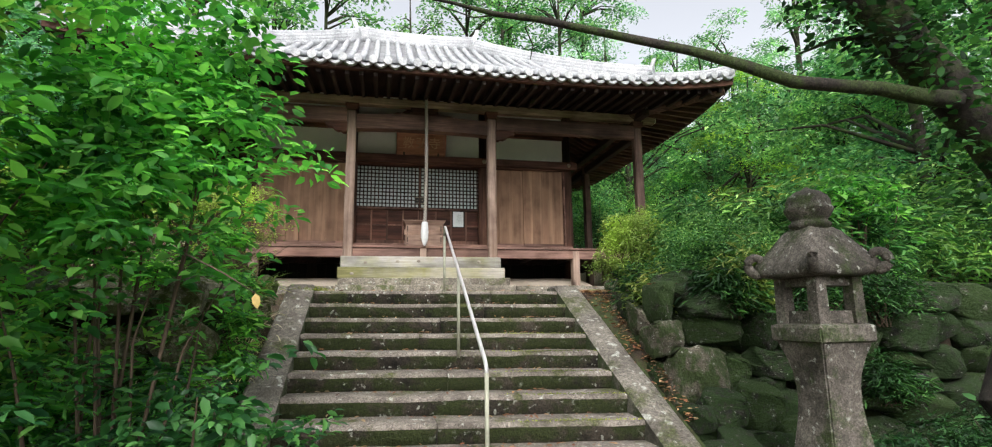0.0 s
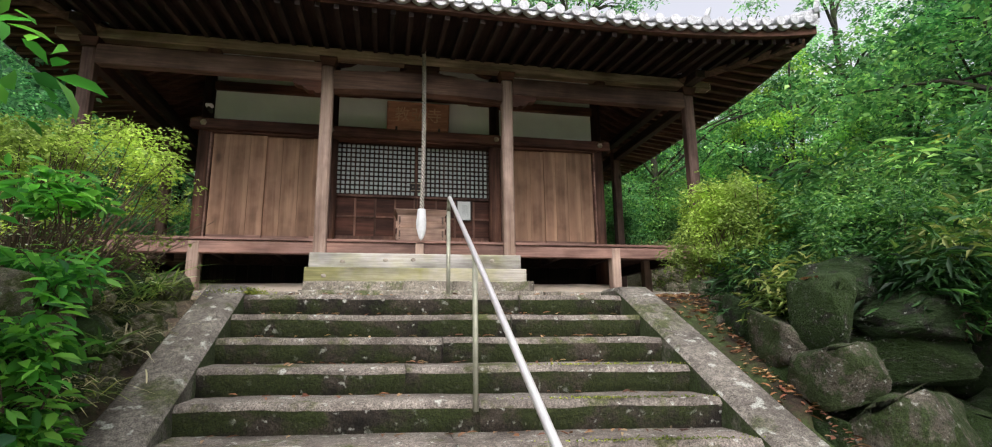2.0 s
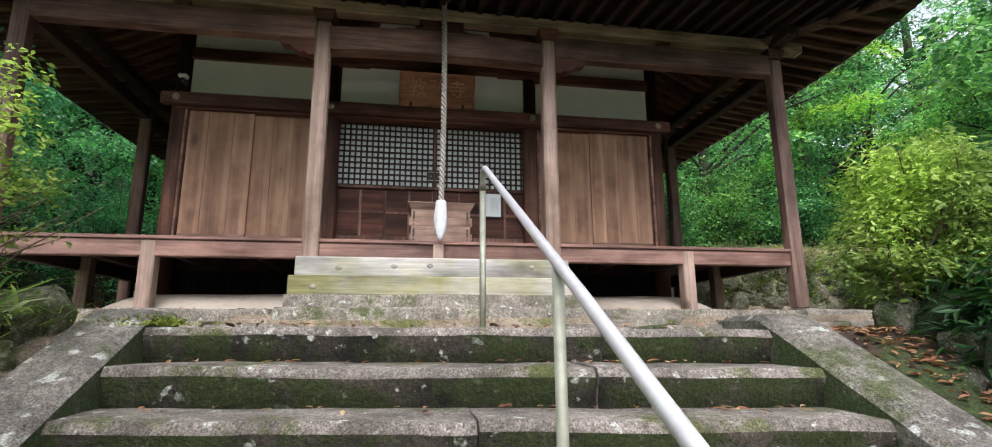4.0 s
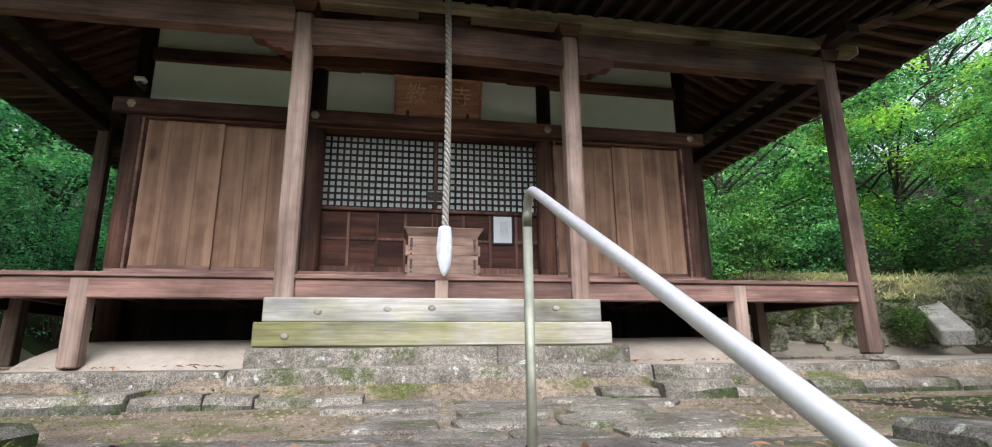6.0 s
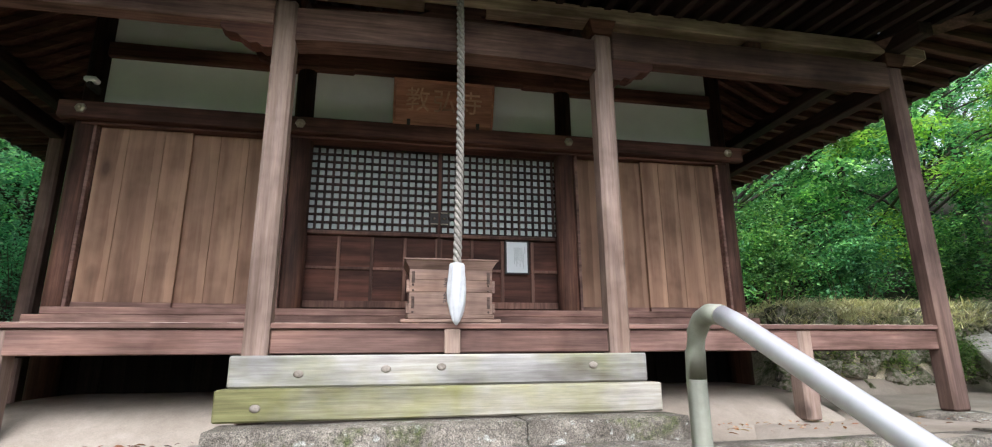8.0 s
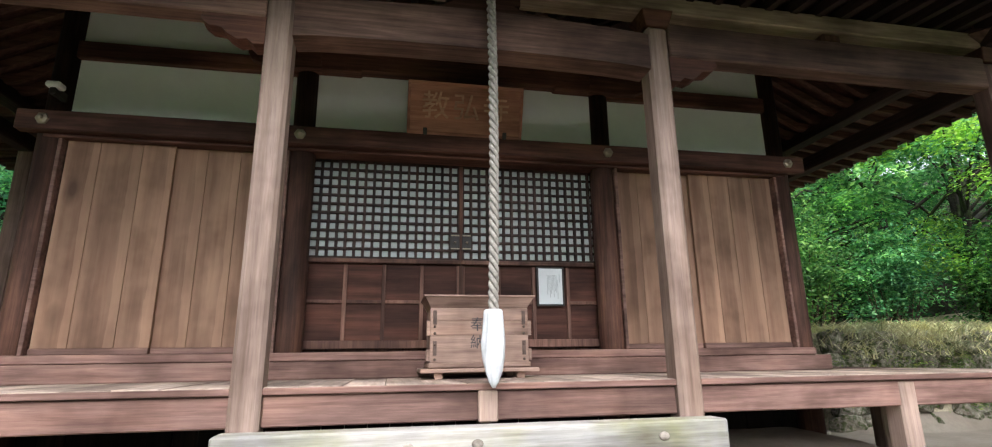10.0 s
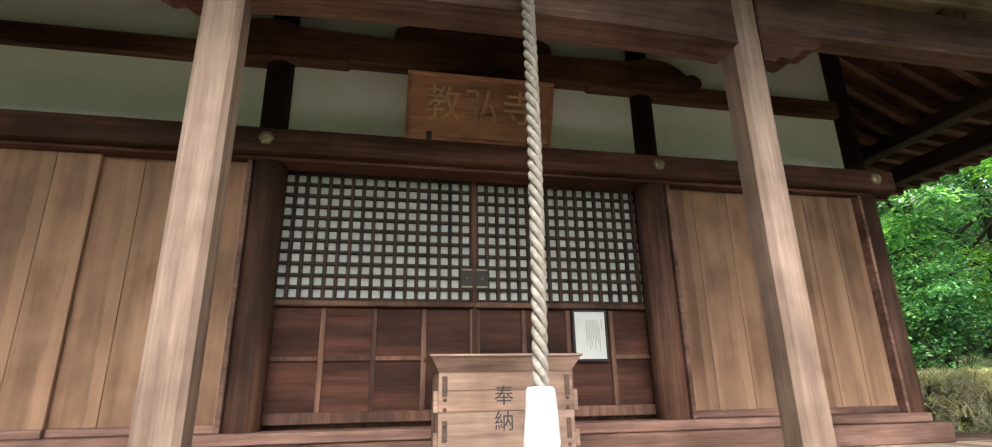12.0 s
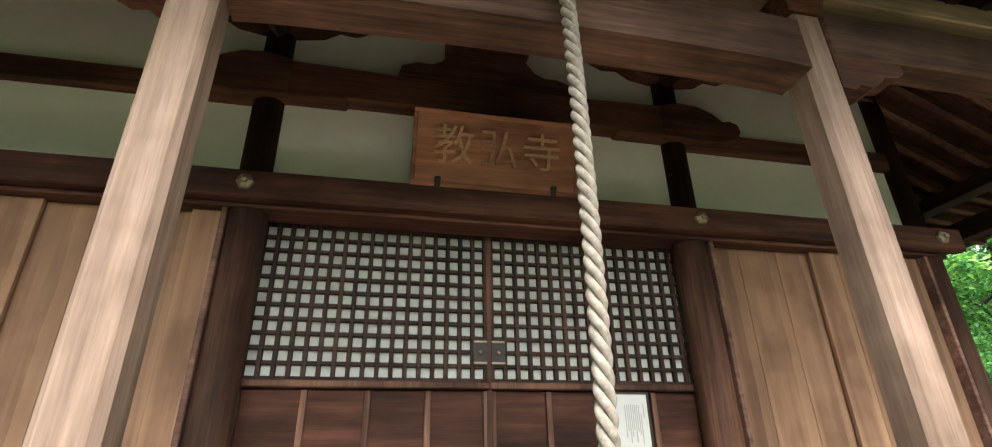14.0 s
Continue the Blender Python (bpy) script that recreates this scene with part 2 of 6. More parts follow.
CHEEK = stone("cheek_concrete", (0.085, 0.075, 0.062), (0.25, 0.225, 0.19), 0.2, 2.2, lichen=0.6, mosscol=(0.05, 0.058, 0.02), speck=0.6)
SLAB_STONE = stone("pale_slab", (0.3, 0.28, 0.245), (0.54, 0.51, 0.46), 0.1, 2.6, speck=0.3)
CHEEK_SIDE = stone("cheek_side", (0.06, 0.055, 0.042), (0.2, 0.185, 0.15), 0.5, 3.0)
ROCK = stone("mossy_rock", (0.018, 0.018, 0.013), (0.1, 0.092, 0.07), 0.72, 2.4, lichen=0.85, mosscol=(0.022, 0.045, 0.008), coarse=4.0, depth=0.05)
DARKROCK = stone("dark_mossy_rock", (0.01, 0.01, 0.008), (0.06, 0.056, 0.044), 0.62, 2.4, lichen=0.35, mosscol=(0.016, 0.036, 0.007), coarse=4.0, depth=0.05)
PALEROCK = stone("pale_mossy_rock", (0.07, 0.062, 0.045), (0.21, 0.187, 0.145), 0.5, 2.2, lichen=0.4, mosscol=(0.03, 0.05, 0.012), coarse=4.0, depth=0.04)
WALLROCK = stone("grassy_wall_rock", (0.1, 0.09, 0.06), (0.34, 0.305, 0.215), 0.42, 2.6, lichen=0.5, mosscol=(0.05, 0.065, 0.014), coarse=4.0, depth=0.05)
BANKROCK = stone("bank_stone", (0.16, 0.14, 0.10), (0.46, 0.42, 0.33), 0.38, 3.0, lichen=0.4, mosscol=(0.06, 0.08, 0.025), coarse=4.0)
LANTERN = stone("lantern_granite", (0.06, 0.053, 0.044), (0.22, 0.195, 0.165), 0.26, 3.5, lichen=0.35)
EARTH = stone("bare_earth", (0.24, 0.2, 0.155), (0.36, 0.31, 0.25), 0.0, 0.9, speck=0.12, depth=0.004, fleck=0.18)
BANK = stone("straw_bank", (0.4, 0.34, 0.22), (0.68, 0.6, 0.44), 0.1, 1.6, mosscol=(0.08, 0.11, 0.04))
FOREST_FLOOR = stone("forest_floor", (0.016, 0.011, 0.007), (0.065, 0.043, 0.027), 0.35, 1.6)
BARK = stone("bark", (0.014, 0.011, 0.009), (0.055, 0.045, 0.036), 0.4, 4.0)
TWIG = plain("twig", (0.09, 0.06, 0.04), 0.9)
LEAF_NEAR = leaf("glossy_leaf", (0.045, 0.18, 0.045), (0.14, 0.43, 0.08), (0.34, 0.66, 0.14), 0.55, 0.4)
# Laurel leaf again, darkened for the shade low under the tall shrubs.
LEAF_NEAR_SHADED = leaf("shaded_laurel_leaf", (0.014, 0.06, 0.022), (0.045, 0.17, 0.045), (0.14, 0.34, 0.09), 0.45, 0.4)
# Undergrowth green with the heavy shade around it put into the colour.
LEAF_SHADE = leaf("shaded_undergrowth_leaf", (0.009, 0.034, 0.01), (0.028, 0.095, 0.026), (0.08, 0.2, 0.055), 0.3, 0.55)
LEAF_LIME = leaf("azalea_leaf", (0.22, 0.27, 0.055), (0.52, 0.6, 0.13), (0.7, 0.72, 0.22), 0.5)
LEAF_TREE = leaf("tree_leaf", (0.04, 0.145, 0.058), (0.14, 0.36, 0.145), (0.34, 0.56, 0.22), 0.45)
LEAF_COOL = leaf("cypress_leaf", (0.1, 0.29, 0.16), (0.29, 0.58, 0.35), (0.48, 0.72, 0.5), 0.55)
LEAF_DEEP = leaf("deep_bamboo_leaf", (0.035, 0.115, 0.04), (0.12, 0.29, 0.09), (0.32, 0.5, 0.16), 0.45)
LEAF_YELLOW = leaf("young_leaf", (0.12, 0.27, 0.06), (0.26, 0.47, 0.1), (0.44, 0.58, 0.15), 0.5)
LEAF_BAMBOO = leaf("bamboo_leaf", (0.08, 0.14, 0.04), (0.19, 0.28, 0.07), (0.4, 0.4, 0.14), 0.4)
DRY = leaf("dry_grass", (0.4, 0.33, 0.19), (0.6, 0.52, 0.34), (0.76, 0.68, 0.49), 0.3, 0.8)
YELLOWED = plain("yellowed_leaf", (0.4, 0.29, 0.09), 0.6, var=0.25, scale=30.0)
MOSS = leaf("moss_green", (0.09, 0.12, 0.015), (0.2, 0.24, 0.03), (0.34, 0.36, 0.06), 0.3, 0.8)
LITTER = leaf("dry_leaf", (0.14, 0.05, 0.03), (0.27, 0.12, 0.06), (0.45, 0.3, 0.17), 0.15, 0.8)


# ---- building helpers ----
def bm_box(bm, x0, y0, z0, x1, y1, z1, m=None):
    vs = [bm.verts.new((x, y, z)) for z in (z0, z1) for y in (y0, y1) for x in (x0, x1)]
    if m is not None:
        for v in vs:
            v.co = m @ v.co
    for q in ((0, 2, 3, 1), (4, 5, 7, 6), (0, 1, 5, 4), (2, 6, 7, 3), (0, 4, 6, 2), (1, 3, 7, 5)):
        bm.faces.new([vs[i] for i in q])
    return vs


def chamfer(bm, w):
    if w:
        bmesh.ops.bevel(bm, geom=bm.edges[:], offset=w, segments=1, profile=0.5, affect="EDGES")
    return bm


def mesh_of(name, bm, mat, smooth=False):
    me = bpy.data.meshes.new(name)
    bm.normal_update()
    bm.to_mesh(me)
    bm.free()
    for m in mat if isinstance(mat, (list, tuple)) else [mat]:
        me.materials.append(m)
    if smooth:
        me.polygons.foreach_set("use_smooth", [True] * len(me.polygons))
    return me


def thing(name, loc, label, category, group="", kind="", m=None):
    ob = new(name)
    ob.empty_display_size = 0.1
    ob.matrix_basis = m if m is not None else Matrix.Translation(loc)
    return tagged(ob, label, category, group, kind)


def hang(ob, parent):
    """Parent ob, whose mesh is in world coordinates, under a thing or part."""
    ob.parent = parent
    if parent.type == "EMPTY":
        ob.matrix_parent_inverse = parent.matrix_basis.inverted()
    return ob


def part(name, bm, mat, parent, label="", smooth=False, local=False):
    me = mesh_of(name, bm, mat, smooth) if isinstance(bm, bmesh.types.BMesh) else bm
    ob = new(name, me)
    if label:
        ob["label"] = label
    if parent is not None:
        if local:
            ob.parent = parent
        else:
            hang(ob, parent)
    return ob


def box(name, parent, mat, x0, y0, z0, x1, y1, z1, bevel=0.006, label="", local=False):
    bm = bmesh.new()
    bm_box(bm, x0, y0, z0, x1, y1, z1)
    return part(name, chamfer(bm, bevel), mat, parent, label, local=local)


def solid(name, mat, x0, y0, z0, x1, y1, z1, label, category, kind="structure", bevel=0.006):
    return tagged(box(name, None, mat, x0, y0, z0, x1, y1, z1, bevel), label, category, "", kind)


def tube(bm, pts, radii, sides=8, caps=True):
    pts = [Vector(p) for p in pts]
    rings = []
    for i, p in enumerate(pts):
        d = (pts[min(i + 1, len(pts) - 1)] - pts[max(i - 1, 0)]).normalized()
        a = d.cross(Vector((0, 0, 1)) if abs(d.z) < 0.95 else Vector((1, 0, 0))).normalized()
        b = d.cross(a)
        r = radii[i] if isinstance(radii, (list, tuple)) else radii
        rings.append([bm.verts.new(p + a * r * math.cos(2 * math.pi * k / sides) + b * r * math.sin(2 * math.pi * k / sides)) for k in range(sides)])
    for u, v in zip(rings, rings[1:]):
        for k in range(sides):
            bm.faces.new((u[k], u[(k + 1) % sides], v[(k + 1) % sides], v[k]))
    if caps:
        bm.faces.new(rings[0][::-1])
        bm.faces.new(rings[-1])
    return bm


def lathe(bm, profile, sides, turn=0.0, cx=0.0, cy=0.0):
    """profile: (radius, z) rows, bottom to top."""
    rings = []
    for r, z in profile:
        rings.append([bm.verts.new((cx + r * math.cos(2 * math.pi * k / sides + turn), cy + r * math.sin(2 * math.pi * k / sides + turn), z)) for k in range(sides)])
    for u, v in zip(rings, rings[1:]):
        for k in range(sides):
            bm.faces.new((u[k], u[(k + 1) % sides], v[(k + 1) % sides], v[k]))
    bm.faces.new(rings[0][::-1])
    bm.faces.new(rings[-1])
    return bm


def rough_block(bm, x0, x1, y0, y1, z0, z1, seed=0.0, amp=0.012, seg=0.18, edge=0.02, under=0.0):
    """A long stone with worn, uneven edges; its top and ends take material 0, its sides 1."""
    e = edge
    prof = [(y0 + under, z0), (y0 + under * 0.8, (z0 + z1) / 2), (y0 + e * 0.1, z1 - e * 1.6), (y0 + e, z1 - e * 0.1), ((y0 + y1) / 2, z1), (y1 - e, z1), (y1, z1 - e), (y1, z0)]
    n = max(3, int((x1 - x0) / seg))
    rings = []
    for i in range(n + 1):
        x = x0 + (x1 - x0) * i / n
        ring = []
        for y, z in prof:
            p = Vector((x, y, z))
            d = noise.noise_vector(p * 2.3 + Vector((seed, seed * 1.7, 0))) * amp + noise.noise_vector(p * 9 + Vector((seed, 0, 0))) * amp * 0.5
            ring.append(bm.verts.new(p + d))
        rings.append(ring)
    k = len(prof)
    for u, v in zip(rings, rings[1:]):
        for j in range(k):
            f = bm.faces.new((u[j], v[j], v[(j + 1) % k], u[(j + 1) % k]))
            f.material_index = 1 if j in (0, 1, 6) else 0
            f.smooth = True
    bm.faces.new(rings[0])
    bm.faces.new(rings[-1][::-1])
    bmesh.ops.recalc_face_normals(bm, faces=bm.faces[:])
    return bm


# ---- plan ----
CX = 0.5                      # middle of the hall
GROUND, TERRACE, PLAT = -0.06, 1.76, 1.98
STAIR = Matrix.Translation((0.43, 6.72, 1.785)) @ Matrix.Rotation(radians(0.65), 4, "Y")
TREAD, RISE, NSTEPS, SKEW = 0.325, 0.167, 11, -0.115


def smooth01(a, b, v):
    t = max(0.0, min(1.0, (v - a) / (b - a)))
    return t * t * (3 - 2 * t)


def ground_z(x, y):
    dx = x - 0.43
    nose = 6.72 + SKEW * dx
    ramp_z = max(GROUND, 1.785 + min(0.0, y - nose) * 0.514)
    top = TERRACE if abs(dx) < 8 and y < 9.1 else PLAT
    if abs(dx) < 1.75:
        z = top if y > nose + 0.3 else (GROUND - 0.12 if y > 2.6 and y < nose - 3.0 else max(GROUND - 0.12, ramp_z - 0.4) if y > 2.6 else GROUND)
    elif abs(dx) < (2.35 if y > 5.2 else 2.0):
        z = min(top, ramp_z - 0.03)
    else:
        z = GROUND if y < 5.1 else top
    # banks and hillsides
    r = smooth01(5.5, 6.3, x) * smooth01(12.9, 13.3, y) * 1.27
    l = smooth01(-5.6, -7.4, x) * smooth01(7, 10, y) * 0.9
    hill = 0.42 * max(0, x - 12) + 0.45 * max(0, -8.0 - x) + 0.4 * max(0, y - 21)
    hill = 26 * (1 - math.exp(-hill / 26))
    wob = noise.noise(Vector((x * 0.35, y * 0.35, 3.1))) * 0.10 * smooth01(6, 12, math.hypot(x - 0.5, y - 10))
    return z + r + l + hill + wob


def make_ground():
    fine = np.arange(-14, 16.01, 0.25)
    out = np.array([1, 2, 4, 7, 11, 17, 25, 40, 65, 110, 200, 400])
    xs = np.concatenate([(-14 - out)[::-1], fine, 16 + out])
    fy = np.arange(-3, 22.01, 0.25)
    ys = np.concatenate([(-3 - out)[::-1], fy, 22 + out])
    verts = [(x, y, ground_z(x, y)) for y in ys for x in xs]
    nx = len(xs)
    faces = [(j * nx + i, j * nx + i + 1, (j + 1) * nx + i + 1, (j + 1) * nx + i) for j in range(len(ys) - 1) for i in range(nx - 1)]
    me = bpy.data.meshes.new("ground")
    me.from_pydata(verts, [], faces)
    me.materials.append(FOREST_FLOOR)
    me.materials.append(EARTH)
    me.materials.append(BANK)
    me.materials.append(LANDING)
    for p in me.polygons:
        c = p.center
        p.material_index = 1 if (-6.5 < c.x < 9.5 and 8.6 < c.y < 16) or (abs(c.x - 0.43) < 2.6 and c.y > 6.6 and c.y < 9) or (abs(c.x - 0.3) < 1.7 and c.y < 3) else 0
        if p.material_index == 1 and c.y < 9.25:
            p.material_index = 3
        if 5.6 < c.x < 13.5 and 12.9 < c.y < 19:
            p.material_index = 2
        p.use_smooth = True
    tagged(new("ground", me), "bare tan earth round the hall with dark leaf mould under trees", "ground", "", "structure")


make_ground()

# ---- stone stairs ----
stairs = thing("stone_stairs", None, "worn stone stairs with moss-covered, shade-darkened risers between sloping side walls", "stairs", "", "structure", STAIR)
for k in range(NSTEPS):
    split = [-1.6, random.uniform(-0.7, 0.9), 1.6]
    for a, b in zip(split, split[1:]):
        bm = bmesh.new()
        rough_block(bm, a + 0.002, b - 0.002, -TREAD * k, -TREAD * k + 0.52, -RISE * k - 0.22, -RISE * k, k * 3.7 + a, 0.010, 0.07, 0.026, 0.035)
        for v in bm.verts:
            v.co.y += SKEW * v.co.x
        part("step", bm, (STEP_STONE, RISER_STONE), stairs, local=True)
for side, w in ((1, 0.30), (-1, 0.32)):
    bm = bmesh.new()
    a, b = (1.5, 1.5 + w) if side > 0 else (-1.5 - w, -1.5)
    n = 26
    rings = []
    for i in range(n + 1):
        y = 0.42 - i * (0.42 + TREAD * NSTEPS + 0.05) / n
        z = 0.075 + min(0.0, y - 0.1) * RISE / TREAD
        j = Vector((0, noise.noise(Vector((y * 2, side, 0))) * 0.02, noise.noise(Vector((y * 3, side, 5))) * 0.012))
        ring = [Vector(p) for p in ((a, y, z - 0.8), (a, y, z - 0.03), (a + 0.03, y, z), ((a + b) / 2, y, z + 0.004), (b - 0.03, y, z), (b, y, z - 0.03), (b, y, z - 0.8))]
        rings.append([bm.verts.new(p + j) for p in ring])
    for u, v in zip(rings, rings[1:]):
        for q in range(6):
            f = bm.faces.new((u[q], u[q + 1], v[q + 1], v[q]))
            f.smooth = q in (2, 3)
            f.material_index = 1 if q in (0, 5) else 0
    bm.faces.new(rings[0][::-1])
    bm.faces.new(rings[-1])
    bmesh.ops.recalc_face_normals(bm, faces=bm.faces[:])
    for v in bm.verts:
        v.co.y += SKEW * v.co.x
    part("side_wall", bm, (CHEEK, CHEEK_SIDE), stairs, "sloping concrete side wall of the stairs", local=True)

# terrace: kerbs, paving
kerbs = thing("kerb", (0.5, 9.2, PLAT), "long weathered granite kerb stones along the hall terrace", "kerb", "", "structure")
for x0, x1, y0, z1 in ((-6.2, -3.4, 9.22, 1.99), (-3.4, -1.03, 9.2, 1.99), (2.08, 4.3, 9.18, 1.98), (4.3, 6.6, 9.2, 1.99)):
    bm = bmesh.new()
    rough_block(bm, x0, x1 - 0.006, y0, y0 + 0.3, 1.7, z1, x0, 0.014)
    part("stone", bm, (KERB_STONE, KERB_STONE), kerbs)
x = -5.6
while x < 6.4:
    w = random.uniform(0.3, 0.75)
    if not (-0.2 < x < 1.3):
        bm = bmesh.new()
        rough_block(bm, x, x + w - 0.012, 8.86 + random.uniform(-0.05, 0.05), 9.24, 1.6, 1.855 + random.uniform(-0.03, 0.02), x * 3.1, 0.02, 0.12, 0.035)
        part("stone", bm, (KERB_STONE, CHEEK_SIDE), kerbs)
    x += w
paving = thing("paving", (0.5, 8, TERRACE), "irregular flat paving stones set in the earth of the landing", "paving", "", "structure")
rp = random.Random(4)
for row, y in enumerate((7.35, 7.75, 8.15, 8.55, 8.9)):
    x = -0.25 + rp.uniform(-0.1, 0.25)
    while x < 1.55:
        w = rp.uniform(0.35, 0.75)
        bm = bmesh.new()
        n = 9
        cx, cy = x + w / 2, y + rp.uniform(-0.04, 0.04)
        z = TERRACE + 0.018 + rp.uniform(-0.008, 0.012)
        top = []
        for k in range(n):
            a = 2 * math.pi * k / n
            rr = 1 + rp.uniform(-0.14, 0.1)
            top.append(Vector((cx + math.copysign(abs(math.cos(a)) ** 0.6, math.cos(a)) * w * 0.49 * rr, cy + math.copysign(abs(math.sin(a)) ** 0.6, math.sin(a)) * 0.2 * rr, z)))
        lo = [bm.verts.new(p - Vector((0, 0, 0.1))) for p in top]
        mid = [bm.verts.new(p - Vector((0, 0, 0.012))) for p in top]
        up = [bm.verts.new(Vector((cx, cy, z)) + (p - Vector((cx, cy, z))) * 0.93) for p in top]
        for A, B in ((lo, mid), (mid, up)):
            for k in range(n):
                bm.faces.new((A[k], A[(k + 1) % n], B[(k + 1) % n], B[k]))
        bm.faces.new(up)
        part("paving_stone", bm, KERB_STONE, paving)
        x += w + 0.03

# rounded earth mound that carries the hall
def mound_z(x, y):
    dx = max(0.0, abs(x - CX) - 3.2)
    dy = max(0.0, 11.15 - y)
    t = max(0.0, 1 - math.hypot(dx / 0.66, dy / 1.1))
    return PLAT - 0.09 + 0.35 * (1 - (1 - t) ** 2.2) + 0.012 * noise.noise(Vector((x * 1.7, y * 1.7, 0)))


bm = bmesh.new()
grid = [[bm.verts.new((x, y, mound_z(x, y))) for x in np.arange(-3.4, 4.45, 0.12)] for y in np.arange(9.95, 12.4, 0.08)]
for u, v in zip(grid, grid[1:]):
    for i in range(len(u) - 1):
        bm.faces.new((u[i], u[i + 1], v[i + 1], v[i])).smooth = True
tagged(part("earth_mound", bm, EARTH, None), "rounded pale earth mound under the hall's veranda", "ground", "", "structure")

# stone and timber steps before the hall
hall_steps = thing("hall_steps", (CX, 9.6, PLAT), "two granite steps and two pale timber beams leading to the veranda", "steps", "", "structure")
for x0, x1, y0, y1, z0, z1 in ((-1.0, 0.62, 9.14, 9.56, 1.7, 2.0), (0.625, 2.05, 9.16, 9.56, 1.7, 2.0), (-0.99, 0.9, 9.47, 9.86, 1.8, 2.14), (0.905, 2.02, 9.48, 9.86, 1.8, 2.145)):
    bm = bmesh.new()
    rough_block(bm, x0, x1, y0, y1, z0, z1, x0 * 2 + z1, 0.012, 0.12)
    part("granite_step", bm, (KERB_STONE, KERB_STONE), hall_steps, "lichen-spotted granite step")
beam_low = box("timber_beam", hall_steps, STEP_WOOD, -1.03, 9.79, 2.15, 2.0, 10.0, 2.35, 0.012, "pale squared timber, stained yellow-green")
beam_high = box("timber_beam", hall_steps, STEP_PALE, -0.99, 9.9, 2.353, 1.95, 10.08, 2.56, 0.012, "pale squared timber, stained yellow-green")

for x, y, z in ((-0.55, 9.895, 2.44), (0.02, 9.895, 2.465), (0.40, 9.895, 2.475), (1.52, 9.895, 2.475), (-0.78, 9.785, 2.235)):
    bm = bmesh.new()
    lathe(bm, [(0.034, -0.004), (0.03, 0.004), (0.022, 0.002), (0.018, 0.006), (0.006, 0.003)], 14)
    m = Matrix.Translation((x, y, z)) @ Matrix.Rotation(radians(90), 4, "X") @ Matrix.Diagonal((1, 0.75, 1, 1))
    for v in bm.verts:
        v.co = m @ v.co
    part("knot", bm, KNOT, beam_high if z > 2.36 else beam_low, "round wood knot", True)

# ---- handrail ----
rail = thing("handrail", (0.48, 5.3, 1.0), "bent stainless steel pipe handrail on thin posts", "handrail")
def rail_x(y):
    return 0.48 + 0.045 * (y - 3.8) / 3.05


def on_rail(y, z):
    return Vector((rail_x(y), y, z))


pts = [on_rail(6.85, 1.74), on_rail(6.85, 2.50)]
for a in range(0, 7):
    t = a / 6
    pts.append(on_rail(6.85, 2.5).lerp(on_rail(6.85, 2.65), t).lerp(on_rail(6.85, 2.65).lerp(on_rail(6.72, 2.583), t), t))
bm = bmesh.new()
tube(bm, pts[:8], 0.0165, 12)
part("post", bm, DULL_STEEL, rail, "dull bent end post", True)
bm = bmesh.new()
tube(bm, pts[7:] + [on_rail(5.2, 1.832), on_rail(3.87, 1.155), on_rail(3.82, 1.115), on_rail(3.8, 1.06)], 0.0155, 14)
part("rail", bm, STEEL, rail, "bright polished pipe", True)
for y, z0, z1 in ((5.395, 1.06, 1.925), (3.8, 0.2, 1.07)):
    bm = bmesh.new()
    tube(bm, [on_rail(y, z0), on_rail(y, z1)], 0.0155, 12)
    part("post", bm, DULL_STEEL, rail, "", True)

# ---- hall: walls, posts, doors ----
HALF, BAY, AHALF = 3.41, 1.428, 4.53   # half widths of wall corners, wall bay, aisle corners
WALL_Y, BACK_Y, POST_Y = 11.55, 14.8, 10.185
FLOOR = 2.79
hall = thing("temple_hall", (CX, 13.0, PLAT), "old wooden temple hall with plaster panels and grey tiled hip roof", "temple")
for sx in (-1, 1):
    for h in (HALF, BAY):
        x = CX + sx * h
        bm = bmesh.new()
        lathe(bm, [(0.115, 2.0), (0.115, 4.8), (0.1, 4.8), (0.1, 6.32)], 16, 0.1, x, WALL_Y + 0.02)
        part("post", bm, DARK_Z, hall, "dark round wall post", True)
for sx in (-1, 1):
    for y in (13.15, BACK_Y):
        bm = bmesh.new()
        lathe(bm, [(0.115, 2.0), (0.115, 6.1)], 16, 0.1, CX + sx * HALF, y)
        part("post", bm, DARK_Z, hall, "dark round wall post", True)
# aisle posts on foundation stones
def aisle_post(x, y, z0, mat=POST_WOOD):
    bm = bmesh.new()
    bm_box(bm, x - 0.087, y - 0.087, z0, x + 0.087, y + 0.087, 5.40)
    part("post", chamfer(bm, 0.025), mat, hall, "square weathered grey-brown veranda post")
AISLE_X = (-0.885, 1.842)   # the two posts beside the steps
for sx in (-1, 1):
    aisle_post(AISLE_X[sx > 0], POST_Y, 2.0)
    for y in (POST_Y, 13.15, 16.1):
        aisle_post(CX + sx * AHALF, y, 2.03, SHADED_POST_WOOD)
        bm = bmesh.new()
        lathe(bm, [(0.36, 1.9), (0.34, 2.0), (0.2, 2.035)], 14, 0, CX + sx * AHALF, y)
        part("base_stone", bm, KERB_STONE, hall, "flat foundation stone", True)

